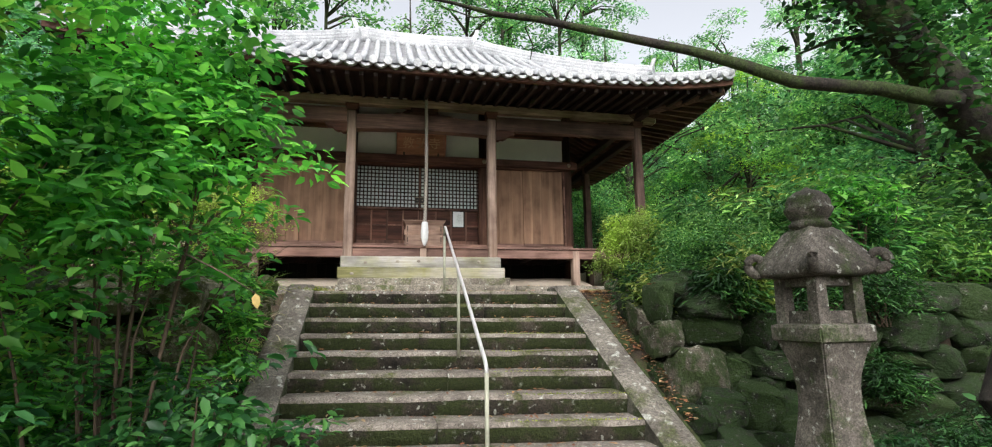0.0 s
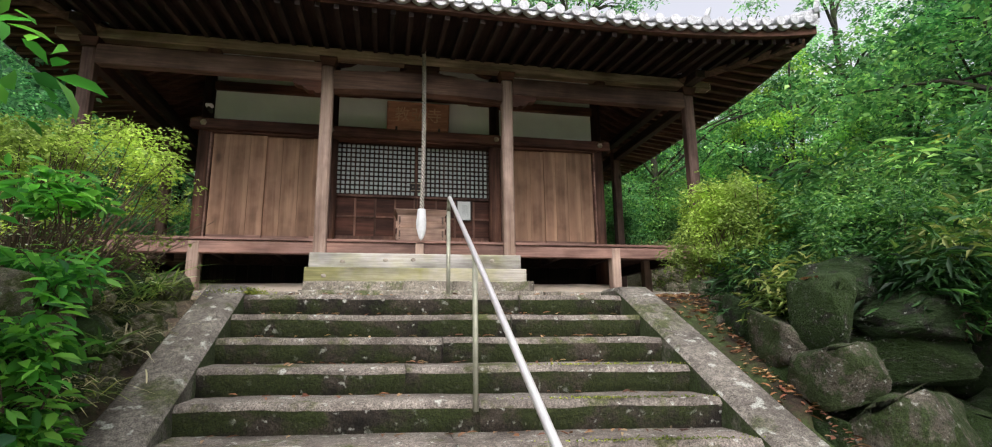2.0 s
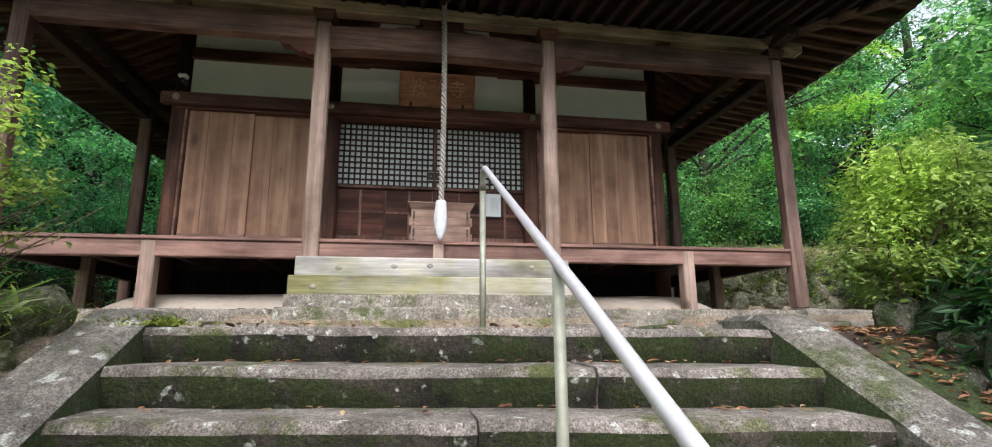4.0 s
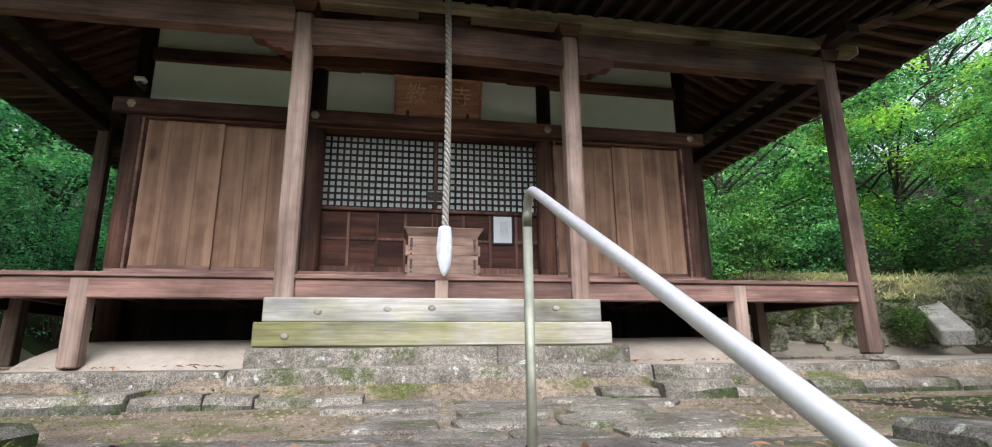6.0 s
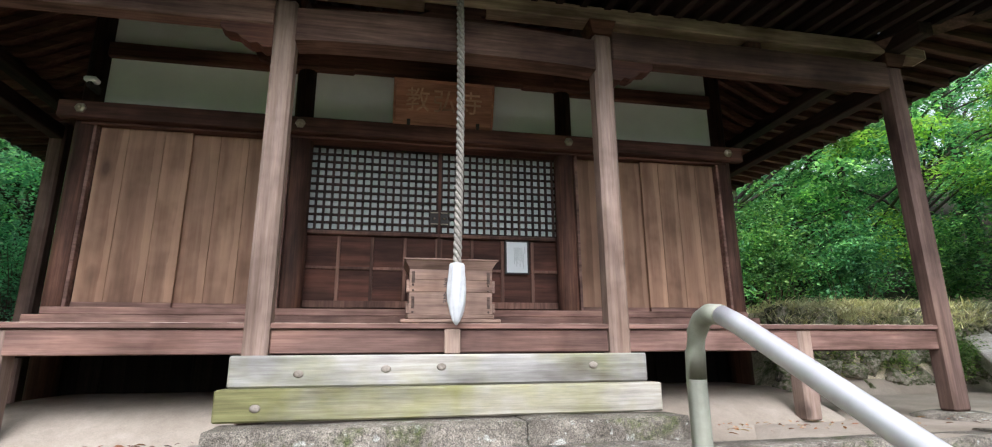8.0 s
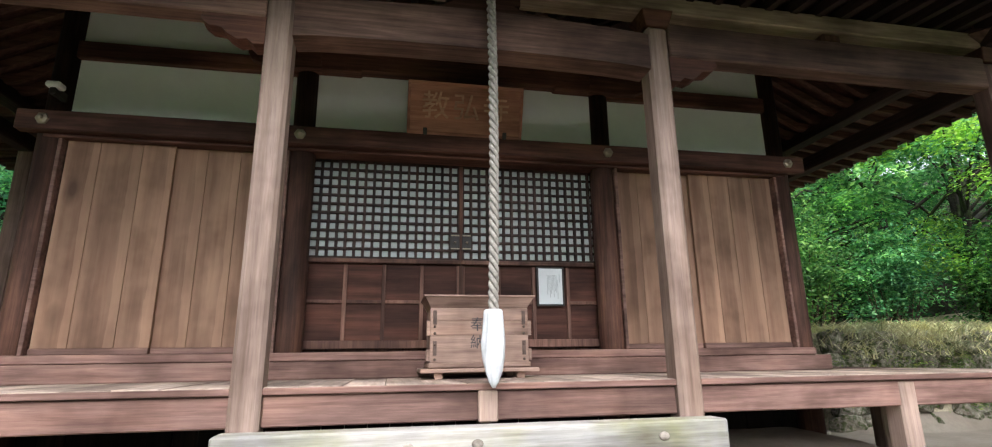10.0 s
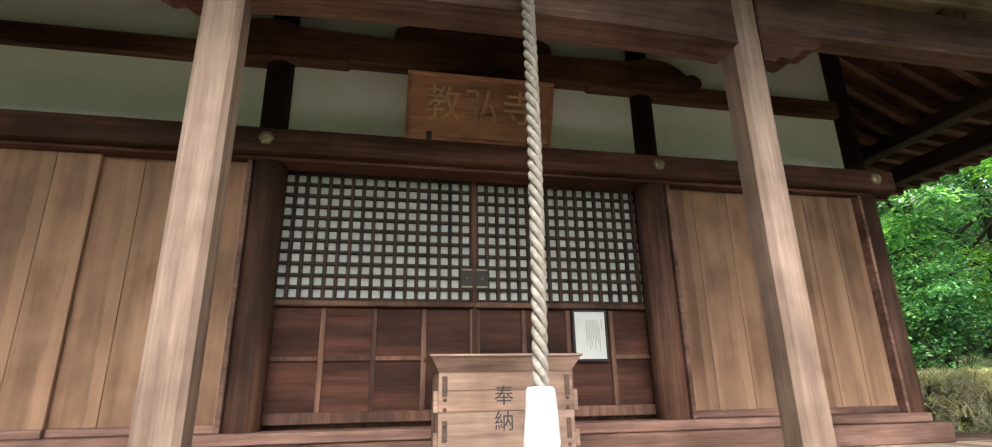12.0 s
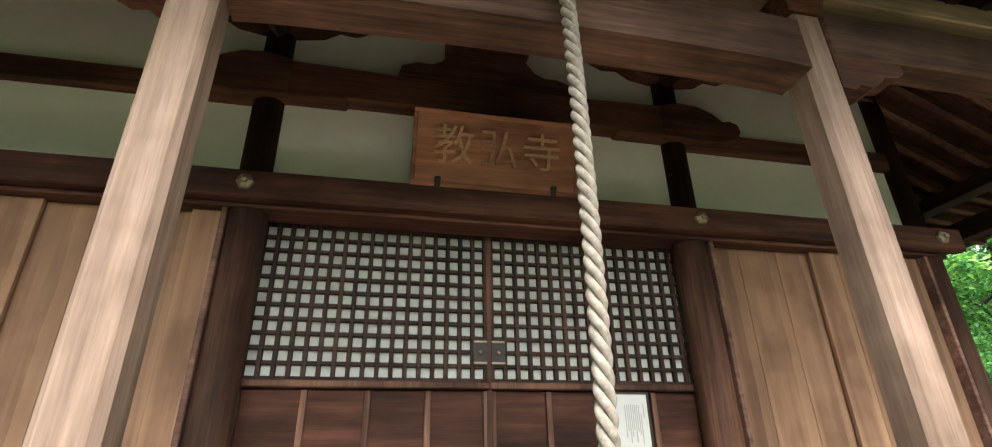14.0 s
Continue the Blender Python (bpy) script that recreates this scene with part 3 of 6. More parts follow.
# setting: walls of plaster
for nm, x0, x1 in (("wall_left", CX - HALF + 0.08, CX - BAY - 0.08), ("wall_middle", CX - BAY + 0.08, CX + BAY - 0.08), ("wall_right", CX + BAY + 0.08, CX + HALF - 0.08)):
    solid(nm, PLASTER, x0, WALL_Y, 4.93, x1, WALL_Y + 0.08, 6.42, "grey-white plaster wall panel between dark posts", "wall", bevel=0)
for nm, x in (("wall_east", CX + HALF), ("wall_west", CX - HALF)):
    solid(nm, DARK_Z, x - 0.04, WALL_Y + 0.1, 2.4, x + 0.04, BACK_Y, 6.36, "dark board side wall of the hall", "wall", bevel=0)
solid("wall_back", DARK_Z, CX - HALF, BACK_Y - 0.04, 2.4, CX + HALF, BACK_Y + 0.04, 6.36, "dark board rear wall of the hall", "wall", bevel=0)
solid("floor", DARK_Y, CX - HALF, WALL_Y + 0.2, 2.6, CX + HALF, BACK_Y, 2.8, "dark wooden inner floor", "floor", bevel=0)

# horizontal members on the front wall
box("base_beam", hall, RED_X, CX - HALF - 0.16, 11.37, 2.79, CX + HALF + 0.16, WALL_Y + 0.1, 2.93, 0.008, "brown base beam under the doors")
box("sill", hall, RED_X, CX - HALF - 0.05, 11.42, 2.934, CX + HALF + 0.05, WALL_Y + 0.1, 3.0, 0.006)
head_beam = box("nageshi", hall, DARK_X, CX - HALF - 0.2, 11.375, 4.772, CX + HALF + 0.2, 11.47, 4.945, 0.01, "dark brown head beam across the front")
box("head_rail", hall, DARK_X, CX - HALF - 0.02, 11.45, 4.742, CX + HALF + 0.02, WALL_Y + 0.1, 4.769, 0.005)
for sx in (-1, 1):
    a, b = sorted((CX + sx * (BAY + 0.08), CX + sx * (HALF - 0.08)))
    box("tie_beam", hall, DARK_X, a, 11.49, 5.50, b, WALL_Y + 0.07, 5.66, 0.008)
box("wall_plate", hall, DARK_X, CX - HALF - 0.3, 11.46, 6.3, CX + HALF + 0.3, 11.66, 6.46, 0.01)


def carve(name, prof, y0, y1, mat, label, x_off=0.0, flip=1):
    """A board cut to an outline in x and z, with depth from y0 to y1."""
    bm = bmesh.new()
    f = [bm.verts.new((x_off + flip * x, y0, z)) for x, z in prof]
    g = [bm.verts.new((x_off + flip * x, y1, z)) for x, z in prof]
    n = len(prof)
    bm.faces.new(f), bm.faces.new(g[::-1])
    for k in range(n):
        bm.faces.new((f[k], g[k], g[(k + 1) % n], f[(k + 1) % n]))
    bmesh.ops.recalc_face_normals(bm, faces=bm.faces[:])
    return part(name, bm, mat, hall, label)


# carved middle tie beam with rolled noses, and the frog-leg strut over it
nose = [(1.30, 5.54), (1.62, 5.52), (1.80, 5.54), (1.90, 5.58), (1.935, 5.64), (1.92, 5.70), (1.86, 5.725), (1.80, 5.71), (1.72, 5.78), (1.60, 5.83), (1.45, 5.84), (1.30, 5.80)]
carve("carved_tie_beam", [(-1.3, 5.54)] + [(-0.95, 5.54), (-0.93, 5.56), (0.93, 5.56), (0.95, 5.54), (1.3, 5.54), (1.3, 5.8), (0.6, 5.78), (0, 5.775), (-0.6, 5.78), (-1.3, 5.8)], 11.42, WALL_Y + 0.07, DARK_X, "dark carved tie beam", CX)
for fl in (-1, 1):
    carve("carved_nose", nose, 11.41, 11.56, DARK_X, "rolled beam nose", CX, fl)
strut = [(-0.62, 5.79), (-0.60, 5.86), (-0.5, 5.90), (-0.40, 5.90), (-0.33, 5.94), (-0.27, 6.02), (-0.24, 6.06), (-0.30, 6.10), (-0.30, 6.29), (0.30, 6.29), (0.30, 6.10), (0.24, 6.06), (0.27, 6.02), (0.33, 5.94), (0.40, 5.90), (0.5, 5.90), (0.60, 5.86), (0.62, 5.79)]
carve("frog_leg_strut", strut, 11.40, 11.54, DARK_X, "dark carved frog-leg strut", CX)
# brackets at wall post heads
for sx in (-1, 1):
    br = [(u, v + 0.14) for u, v in ((-0.62, 6.16), (-0.60, 6.09), (-0.5, 6.04), (-0.38, 6.05), (-0.28, 5.98), (-0.12, 5.95), (0.12, 5.95), (0.28, 5.98), (0.38, 6.05), (0.5, 6.04), (0.60, 6.09), (0.62, 6.16))]
    carve("bracket", br, 11.42, 11.58, DARK_X, "carved boat-shaped bracket", CX + sx * BAY)

# nail covers on the head beam
def nail_cover(x):
    bm = bmesh.new()
    m = Matrix.Translation((x, 11.36, 4.862)) @ Matrix.Rotation(radians(90), 4, "X")
    lathe(bm, [(0.052, -0.016), (0.048, 0.004), (0.03, 0.012), (0.022, 0.016), (0.02, 0.03), (0.006, 0.036)], 6)
    for v in bm.verts:
        v.co = m @ v.co
    part("nail_cover", bm, BRASS, head_beam, "small hexagonal metal nail cover")
for x in (CX - HALF, CX - BAY, CX + BAY, CX + HALF):
    nail_cover(x)

# board doors in the side bays
def board_door(x0, x1, y, boards, seed):
    d = thing("board_door", ((x0 + x1) / 2, y, 3.0), "closed brown weathered board door of the hall", "door", "board doors")
    rr = random.Random(seed)
    cuts = [x0] + sorted(x0 + (x1 - x0) * (k + rr.uniform(-0.12, 0.12)) / boards for k in range(1, boards)) + [x1]
    for a, b in zip(cuts, cuts[1:]):
        box("board", d, DOOR_WOOD, a + 0.0015, y, 3.05, b - 0.0015, y + 0.03 + rr.uniform(0, 0.004), 4.74, 0.003)
    box("bottom_rail", d, RED_X, x0, y - 0.012, 3.003, x1, y + 0.04, 3.05, 0.004)
    return d
xl, xr = CX - HALF + 0.13, CX - BAY - 0.10
xm = (xl + xr) / 2 - 0.07
board_door(xl, xm + 0.02, 11.52, 3, 1)
board_door(xm - 0.03, xr - 0.17, 11.562, 3, 2)
board_door(xr - 0.19, xr, 11.52, 1, 7)
xl, xr = CX + BAY + 0.10, CX + HALF - 0.13
xm = (xl + xr) / 2 - 0.06
board_door(xl, xm + 0.03, 11.562, 3, 3)
board_door(xm, xr, 11.52, 4, 4)
for sx in (-1, 1):
    for h, w in ((HALF - 0.105, 0.03), (BAY + 0.105, 0.03)):
        x = CX + sx * h
        box("jamb", hall, RED_X, x - w / 2, 11.46, 3.0, x + w / 2, WALL_Y + 0.05, 4.74, 0.004)

# ---- middle bay: lattice doors ----
LX0, LX1, LZ0, LZ1, LY = -0.84, 1.89, 3.83, 4.742, 11.66
for i, (a, b) in enumerate(((LX0, (LX0 + LX1) / 2 - 0.02), ((LX0 + LX1) / 2 + 0.02, LX1))):
    d = thing("lattice_door", ((a + b) / 2, LY, 3.06), "closed dark lattice door backed with white paper over plain panels", "door", "lattice doors")
    box("paper", d, PAPER, a + 0.01, LY + 0.035, LZ0, b - 0.01, LY + 0.04, LZ1, 0, "white paper behind the lattice")
    n = 17
    for k in range(n + 1):
        x = a + (b - a) * k / n
        box("lattice_bar", d, LATTICE, x - 0.0125, LY, LZ0, x + 0.0125, LY + 0.03, LZ1, 0.002)
    for k in range(12):
        z = LZ0 + (LZ1 - LZ0) * k / 11
        box("lattice_bar", d, LATTICE, a, LY + 0.004, z - 0.011, b, LY + 0.032, z + 0.011, 0.002)
    box("rail", d, STILE_WOOD, a - 0.02, LY - 0.03, LZ0 - 0.05, b + 0.02, LY + 0.05, LZ0 - 0.012, 0.006)
    for k in range(5):
        x = a + (b - a) * k / 4
        box("stile", d, STILE_WOOD, x - 0.017, LY - 0.004, 3.10, x + 0.017, LY + 0.04, LZ0 - 0.06, 0.003)
    for k in range(4):
        u, v = a + (b - a) * k / 4 + 0.017, a + (b - a) * (k + 1) / 4 - 0.017
        for z0, z1 in ((3.10, 3.42), (3.45, LZ0 - 0.06)):
            box("panel", d, PANEL_X, u, LY + 0.02, z0, v, LY + 0.032, z1, 0)
        box("mid_rail", d, STILE_WOOD, u, LY, 3.42, v, LY + 0.036, 3.45, 0.003)
    box("rail", d, STILE_WOOD, a, LY - 0.01, 3.03, b, LY + 0.05, 3.10, 0.004)
    lk = (LX0 + LX1) / 2 + (-0.055 if i == 0 else 0.055)
    box("lock_plate", d, IRON, lk - 0.045, LY - 0.008, LZ0 + 0.085, lk + 0.045, LY + 0.001, LZ0 + 0.24, 0.003, "dark iron lock plate")
    for z in (LZ0 + 0.1, LZ0 + 0.225):
        box("lock_band", d, BRASS, lk - 0.04, LY - 0.012, z - 0.006, lk + 0.04, LY - 0.0085, z + 0.006, 0.002, "worn brass band")
    bm = bmesh.new()
    bmesh.ops.create_uvsphere(bm, u_segments=10, v_segments=6, radius=0.012, matrix=Matrix.Translation((lk, LY - 0.012, LZ0 + 0.16)))
    part("knob", bm, BRASS, d, "", True)
box("door_frame", hall, DARK_Z, CX - BAY + 0.08, 11.5, 3.0, LX0 - 0.02, LY + 0.1, 4.74, 0.005)
box("door_frame", hall, DARK_Z, LX1 + 0.02, 11.5, 3.0, CX + BAY - 0.08, LY + 0.1, 4.74, 0.005)
box("door_frame", hall, DARK_Z, (LX0 + LX1) / 2 - 0.018, LY - 0.006, 3.03, (LX0 + LX1) / 2 + 0.018, LY + 0.05, LZ1, 0.003)
solid("wall_door_backing", DARK_Z, LX0 - 0.1, LY + 0.06, 2.9, LX1 + 0.1, LY + 0.12, 4.99, "dark boards closing the middle bay behind the lattice", "wall", bevel=0)

# ---- plaque ----
plaque = thing("name_plaque", (CX, 11.37, 4.99), "reddish-brown wooden plaque with three carved characters, leaning forward", "plaque")
PM = Matrix.Translation((0.525, 11.37, 4.95)) @ Matrix.Rotation(radians(20), 4, "X")
def plq(name, x0, y0, z0, x1, y1, z1, mat, label="", bev=0.004):
    bm = bmesh.new()
    bm_box(bm, x0, y0, z0, x1, y1, z1)
    chamfer(bm, bev)
    for v in bm.verts:
        v.co = PM @ v.co
    return part(name, bm, mat, plaque, label)
face = plq("board", -0.52, 0, 0.0, 0.52, 0.03, 0.465, SIGN_WOOD, "flat board")
for b4 in ((-0.535, -0.012, -0.015, 0.535, 0.036, 0.012), (-0.535, -0.012, 0.438, 0.535, 0.036, 0.465), (-0.535, -0.012, 0.012, -0.51, 0.036, 0.438), (0.51, -0.012, 0.012, 0.535, 0.036, 0.438)):
    plq("frame_strip", *b4, SIGN_WOOD)
for x in (-0.37, 0.37):
    plq("hook", x - 0.018, -0.02, -0.02, x + 0.018, 0.0, 0.045, IRON, "small black iron hook")


def lettering(name, text, size, m, mat, parent, depth, label=""):
    cu = bpy.data.curves.new(name, "FONT")
    cu.body, cu.size, cu.extrude, cu.align_x, cu.align_y = text, size, depth, "CENTER", "CENTER"
    ob = new(name, cu)
    deps = bpy.context.evaluated_depsgraph_get()
    me = bpy.data.meshes.new_from_object(ob.evaluated_get(deps))
    bpy.data.objects.remove(ob)
    me.transform(m)
    me.materials.clear()
    me.materials.append(mat)
    return part(name, me, mat, parent, label)


for ch, x in (("\u6559", -0.28), ("\u5f18", 0.0), ("\u5bfa", 0.28)):
    lettering("character", ch, 0.26, PM @ Matrix.Translation((x, -0.008, 0.235)) @ Matrix.Rotation(radians(90), 4, "X"), CARVED_LIT, face, 0.013, "carved character in relief, paled as if catching light")

# ---- notice ----
notice = thing("notice_board", (1.375, 11.63, 3.42), "white printed notice sheet in a thin dark frame", "notice")
NX0, NX1, NZ0, NZ1, NY = 1.26, 1.49, 3.42, 3.755, 11.635
box("backing", notice, IRON, NX0 - 0.018, NY, NZ0 - 0.018, NX1 + 0.018, NY + 0.015, NZ1 + 0.018, 0.002, "thin dark frame")
box("sheet", notice, NOTICE, NX0, NY - 0.003, NZ0, NX1, NY - 0.0005, NZ1, 0, "white paper sheet")
bm = bmesh.new()
rn = random.Random(9)
for k in range(9):
    x = NX1 - 0.045 - k * 0.0125
    z = NZ1 - 0.06 - (0.05 if k == 0 else 0.0)
    bm_box(bm, x - 0.003, NY - 0.0045, max(NZ0 + 0.05, z - rn.uniform(0.14, 0.22)), x + 0.002, NY - 0.0032, z)
bm_box(bm, NX1 - 0.03, NY - 0.0045, NZ1 - 0.13, NX1 - 0.024, NY - 0.0032, NZ1 - 0.05)
part("print", bm, GREYINK, notice, "columns of small grey print")

# ---- offering box ----
obox = thing("offering_box", (0.555, 11.05, FLOOR), "wooden offering box with iron corner straps and brushed characters", "offering box")
BX0, BX1, BY0, BY1, BZ = 0.20, 0.94, 10.86, 11.3, FLOOR
box("base", obox, BOX_WOOD, BX0 - 0.075, BY0 - 0.06, BZ + 0.045, BX1 + 0.075, BY1 + 0.04, BZ + 0.075, 0.006)
bm = bmesh.new()
bm_box(bm, BX0 - 0.02, BY0 - 0.02, BZ + 0.076, BX1 + 0.02, BY1, BZ + 0.12)
part("plinth", chamfer(bm, 0.01), BOX_WOOD, obox)
box("body", obox, BOX_WOOD, BX0, BY0, BZ + 0.12, BX1, BY1, BZ + 0.52, 0.004)
for z0, z1 in ((0.12, 0.315), (0.317, 0.425), (0.427, 0.518)):
    box("front_board", obox, BOX_WOOD, BX0 - 0.004, BY0 - 0.014, BZ + z0, BX1 + 0.004, BY0 - 0.001, BZ + z1, 0.002)
for sx, x in ((-1, BX0 - 0.004), (1, BX1 + 0.004)):
    for z0, z1 in ((0.13, 0.215), (0.315, 0.425)):
        a, b = sorted((x + sx * 0.001, x + sx * 0.026))
        box("joint_finger", obox, BOX_WOOD, a, BY0 - 0.012, BZ + z0, b, BY0 + 0.06, BZ + z1, 0.003)
for x in (BX0 + 0.03, BX1 - 0.03):
    for z0 in (0.20, 0.425):
        box("iron_strap", obox, STRAP, x - 0.014, BY0 - 0.019, BZ + z0 - 0.03, x + 0.014, BY0 - 0.0135, BZ + z0 + 0.075, 0.002, "rusted brown iron strap")
    for z0 in (0.14, 0.25, 0.33, 0.38):
        bm = bmesh.new()
        bmesh.ops.create_uvsphere(bm, u_segments=8, v_segments=5, radius=0.011, matrix=Matrix.Translation((x, BY0 - 0.015, BZ + z0)))
        part("stud", bm, STRAP, obox, "", True)
for x in (BX0 + 0.06, BX1 - 0.06):
    for y in (BY0 - 0.02, BY1 - 0.06):
        box("foot", obox, BOX_WOOD, x - 0.03, y, BZ, x + 0.03, y + 0.06, BZ + 0.045, 0.003)
# flared hopper top
bm = bmesh.new()
z0, z1 = BZ + 0.52, BZ + 0.60
lo = [(BX0, BY0), (BX1, BY0), (BX1, BY1), (BX0, BY1)]
hi = [(BX0 - 0.045, BY0 - 0.05), (BX1 + 0.05, BY0 - 0.05), (BX1 + 0.05, BY1 + 0.02), (BX0 - 0.045, BY1 + 0.02)]
ring = [[bm.verts.new((x, y, z)) for x, y in q] for q, z in ((lo, z0), (hi, z1), ([(x + (0.02 if x < 0.5 else -0.02), y + (0.02 if y < 11.1 else -0.02)) for x, y in hi], z1), ([(x + (0.03 if x < 0.5 else -0.03), y + (0.03 if y < 11.1 else -0.03)) for x, y in lo], z0 + 0.01))]
for A, B in zip(ring, ring[1:]):
    for k in range(4):
        bm.faces.new((A[k], A[(k + 1) % 4], B[(k + 1) % 4], B[k]))
bm.faces.new(ring[-1])
part("hopper", bm, BOX_WOOD, obox, "flared rim of the box")
for x0, y0, x1, y1 in ((BX0 - 0.055, BY0 - 0.06, BX1 + 0.06, BY0 - 0.038), (BX0 - 0.055, BY1 + 0.012, BX1 + 0.06, BY1 + 0.03), (BX0 - 0.055, BY0 - 0.037, BX0 - 0.035, BY1 + 0.011), (BX1 + 0.04, BY0 - 0.037, BX1 + 0.06, BY1 + 0.011)):
    box("rim", obox, BOX_WOOD, x0, y0, z1 + 0.001, x1, y1, z1 + 0.014, 0.003, "thin pale rim board")
for ch, z in (("\u5949", 0.39), ("\u7d0d", 0.26)):
    lettering("character", ch, 0.11, Matrix.Translation((0.55, BY0 - 0.0155, BZ + z)) @ Matrix.Rotation(radians(90), 4, "X"), INK, obox, 0.0008, "black brushed character")

# ---- rope with cloth ----
rope = thing("bell_rope", (0.51, 9.98, 2.77), "thick twisted off-white rope hanging from the eaves with a cloth-wrapped end", "rope")
for s3 in range(3):
    bm = bmesh.new()
    n = 260
    pts = []
    for i in range(n + 1):
        z = 3.12 + (5.75 - 3.12) * i / n
        a = -z * 2 * math.pi / 0.17 + s3 * 2 * math.pi / 3
        pts.append((0.51 + 0.0185 * math.cos(a) + 0.02 * math.sin((z - 3.1) * 1.1), 9.98 + 0.0185 * math.sin(a), z))
    tube(bm, pts, 0.0155, 8)
    part("strand", bm, ROPE, rope, "", True)
bm = bmesh.new()
prof = [(0.008, 2.765), (0.03, 2.80), (0.05, 2.86), (0.063, 2.94), (0.067, 3.02), (0.062, 3.11), (0.056, 3.19), (0.054, 3.212), (0.045, 3.222), (0.02, 3.218)]
rings = []
for r, z in prof:
    ring = []
    for k in range(48):
        a = 2 * math.pi * k / 48
        fold = 1 + 0.07 * math.sin(4 * a + z * 9) + 0.05 * math.sin(7 * a - z * 17) + 0.10 * noise.noise(Vector((3 * math.cos(a), 3 * math.sin(a), z * 7)))
        ring.append(bm.verts.new((0.51 + r * fold * math.cos(a), 9.98 + r * fold * 0.8 * math.sin(a), z)))
    rings.append(ring)
for u, v in zip(rings, rings[1:]):
    for k in range(48):
        bm.faces.new((u[k], u[(k + 1) % 48], v[(k + 1) % 48], v[k]))
bm.faces.new(rings[0][::-1]), bm.faces.new(rings[-1])
part("cloth_wrap", bm, CLOTH, rope, "white cloth wrapped round the rope end", True)
bm = bmesh.new()
lathe(bm, [(0.02, 5.70), (0.075, 5.72), (0.085, 5.78), (0.06, 5.86), (0.02, 5.89)], 16, 0, 0.51, 9.98)
part("gong", bm, IRON, rope, "dark flat gong at the rope's top", True)

# ---- veranda ----
ver = thing("veranda", (CX, 10.8, PLAT), "raised wooden veranda of weathered brown boards round the hall", "veranda")
VX0, VX1, VY0 = CX - AHALF - 0.02, CX + AHALF + 0.02, 10.16
bd = {}
def board(w, l, along):
    key = (round(w, 3), round(l, 2), along)
    if key not in bd:
        bm = bmesh.new()
        if along == "y":
            bm_box(bm, -w / 2 + 0.002, 0, -0.045, w / 2 - 0.002, l, 0)
        else:
            bm_box(bm, 0, -w / 2 + 0.002, -0.045, l, w / 2 - 0.002, 0)
        bd[key] = mesh_of("board", chamfer(bm, 0.003), FLOOR_Y if along == "y" else BEAM_X)
    return bd[key]
w = 0.245
n = int((VX1 - VX0) / w)
w = (VX1 - VX0) / n
for k in range(n):
    ob = part("board", board(w, 1.28, "y"), FLOOR_Y, ver)
    ob.matrix_basis = Matrix.Translation((VX0 + w * (k + 0.5), VY0 + random.uniform(-0.006, 0.006), FLOOR + random.uniform(-0.002, 0.002)))
for sx in (-1, 1):
    m = int(4.7 / w)
    for k in range(m):
        ob = part("board", board(w, 1.12, "x"), BEAM_X, ver)
        x0 = CX + HALF - 0.02 if sx > 0 else VX0
        ob.matrix_basis = Matrix.Translation((x0, 11.44 + w * (k + 0.5), FLOOR + random.uniform(-0.002, 0.002)))
for a, b in ((VX0, AISLE_X[0] - 0.087), (AISLE_X[0] + 0.087, AISLE_X[1] - 0.087), (AISLE_X[1] + 0.087, VX1 - 0.09)):
    box("edge_strip", ver, RED_X, a, 10.125, 2.748, b, 10.158, 2.785, 0.004)
    box("edge_beam", ver, RED_X, a, 10.15, 2.57, b, 10.27, 2.744, 0.008, "reddish-brown edge beam")
for x in (VX0 + 0.1, VX1 - 0.1):
    box("edge_beam", ver, DARK_Y, x - 0.06, 10.28, 2.57, x + 0.06, 16.0, 2.74, 0.008)
for x, y in ((-2.5, 10.22), (3.55, 10.22), (4.85, 11.7), (-3.85, 11.7), (4.85, 14.6), (-3.85, 14.6)):
    box("short_post", ver, POST_WOOD, x - 0.075, y - 0.075, 2.0, x + 0.075, y + 0.075, 2.74 if y > 11 else 2.742, 0.012, "square grey-brown short post")
box("short_post", ver, POST_WOOD, CX - 0.06, 10.11, 2.562, CX + 0.06, 10.148, 2.746, 0.008, "square grey-brown short post")
for x in np.arange(-3.2, 4.3, 0.85):
    box("joist", ver, DARK_Y, x - 0.04, 10.28, 2.6, x + 0.04, 11.42, 2.74, 0.004)
# boards closing the crawl space, near-black to carry its deep shade
crawl = thing("crawl_space_boards", (CX, 11.6, PLAT), "boards blackened for the deep shade of the open space under the veranda", "boards", "", "structure")
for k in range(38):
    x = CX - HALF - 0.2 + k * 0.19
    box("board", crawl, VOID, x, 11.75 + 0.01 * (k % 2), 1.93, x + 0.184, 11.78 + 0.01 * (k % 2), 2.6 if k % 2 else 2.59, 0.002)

# ---- aisle beams ----
purlin = box("purlin", hall, PURLIN, CX - AHALF - 0.42, 10.10, 5.53, CX + AHALF + 0.42, 10.27, 5.68, 0.008, "long brown purlin on the veranda posts, paled for the light on it")
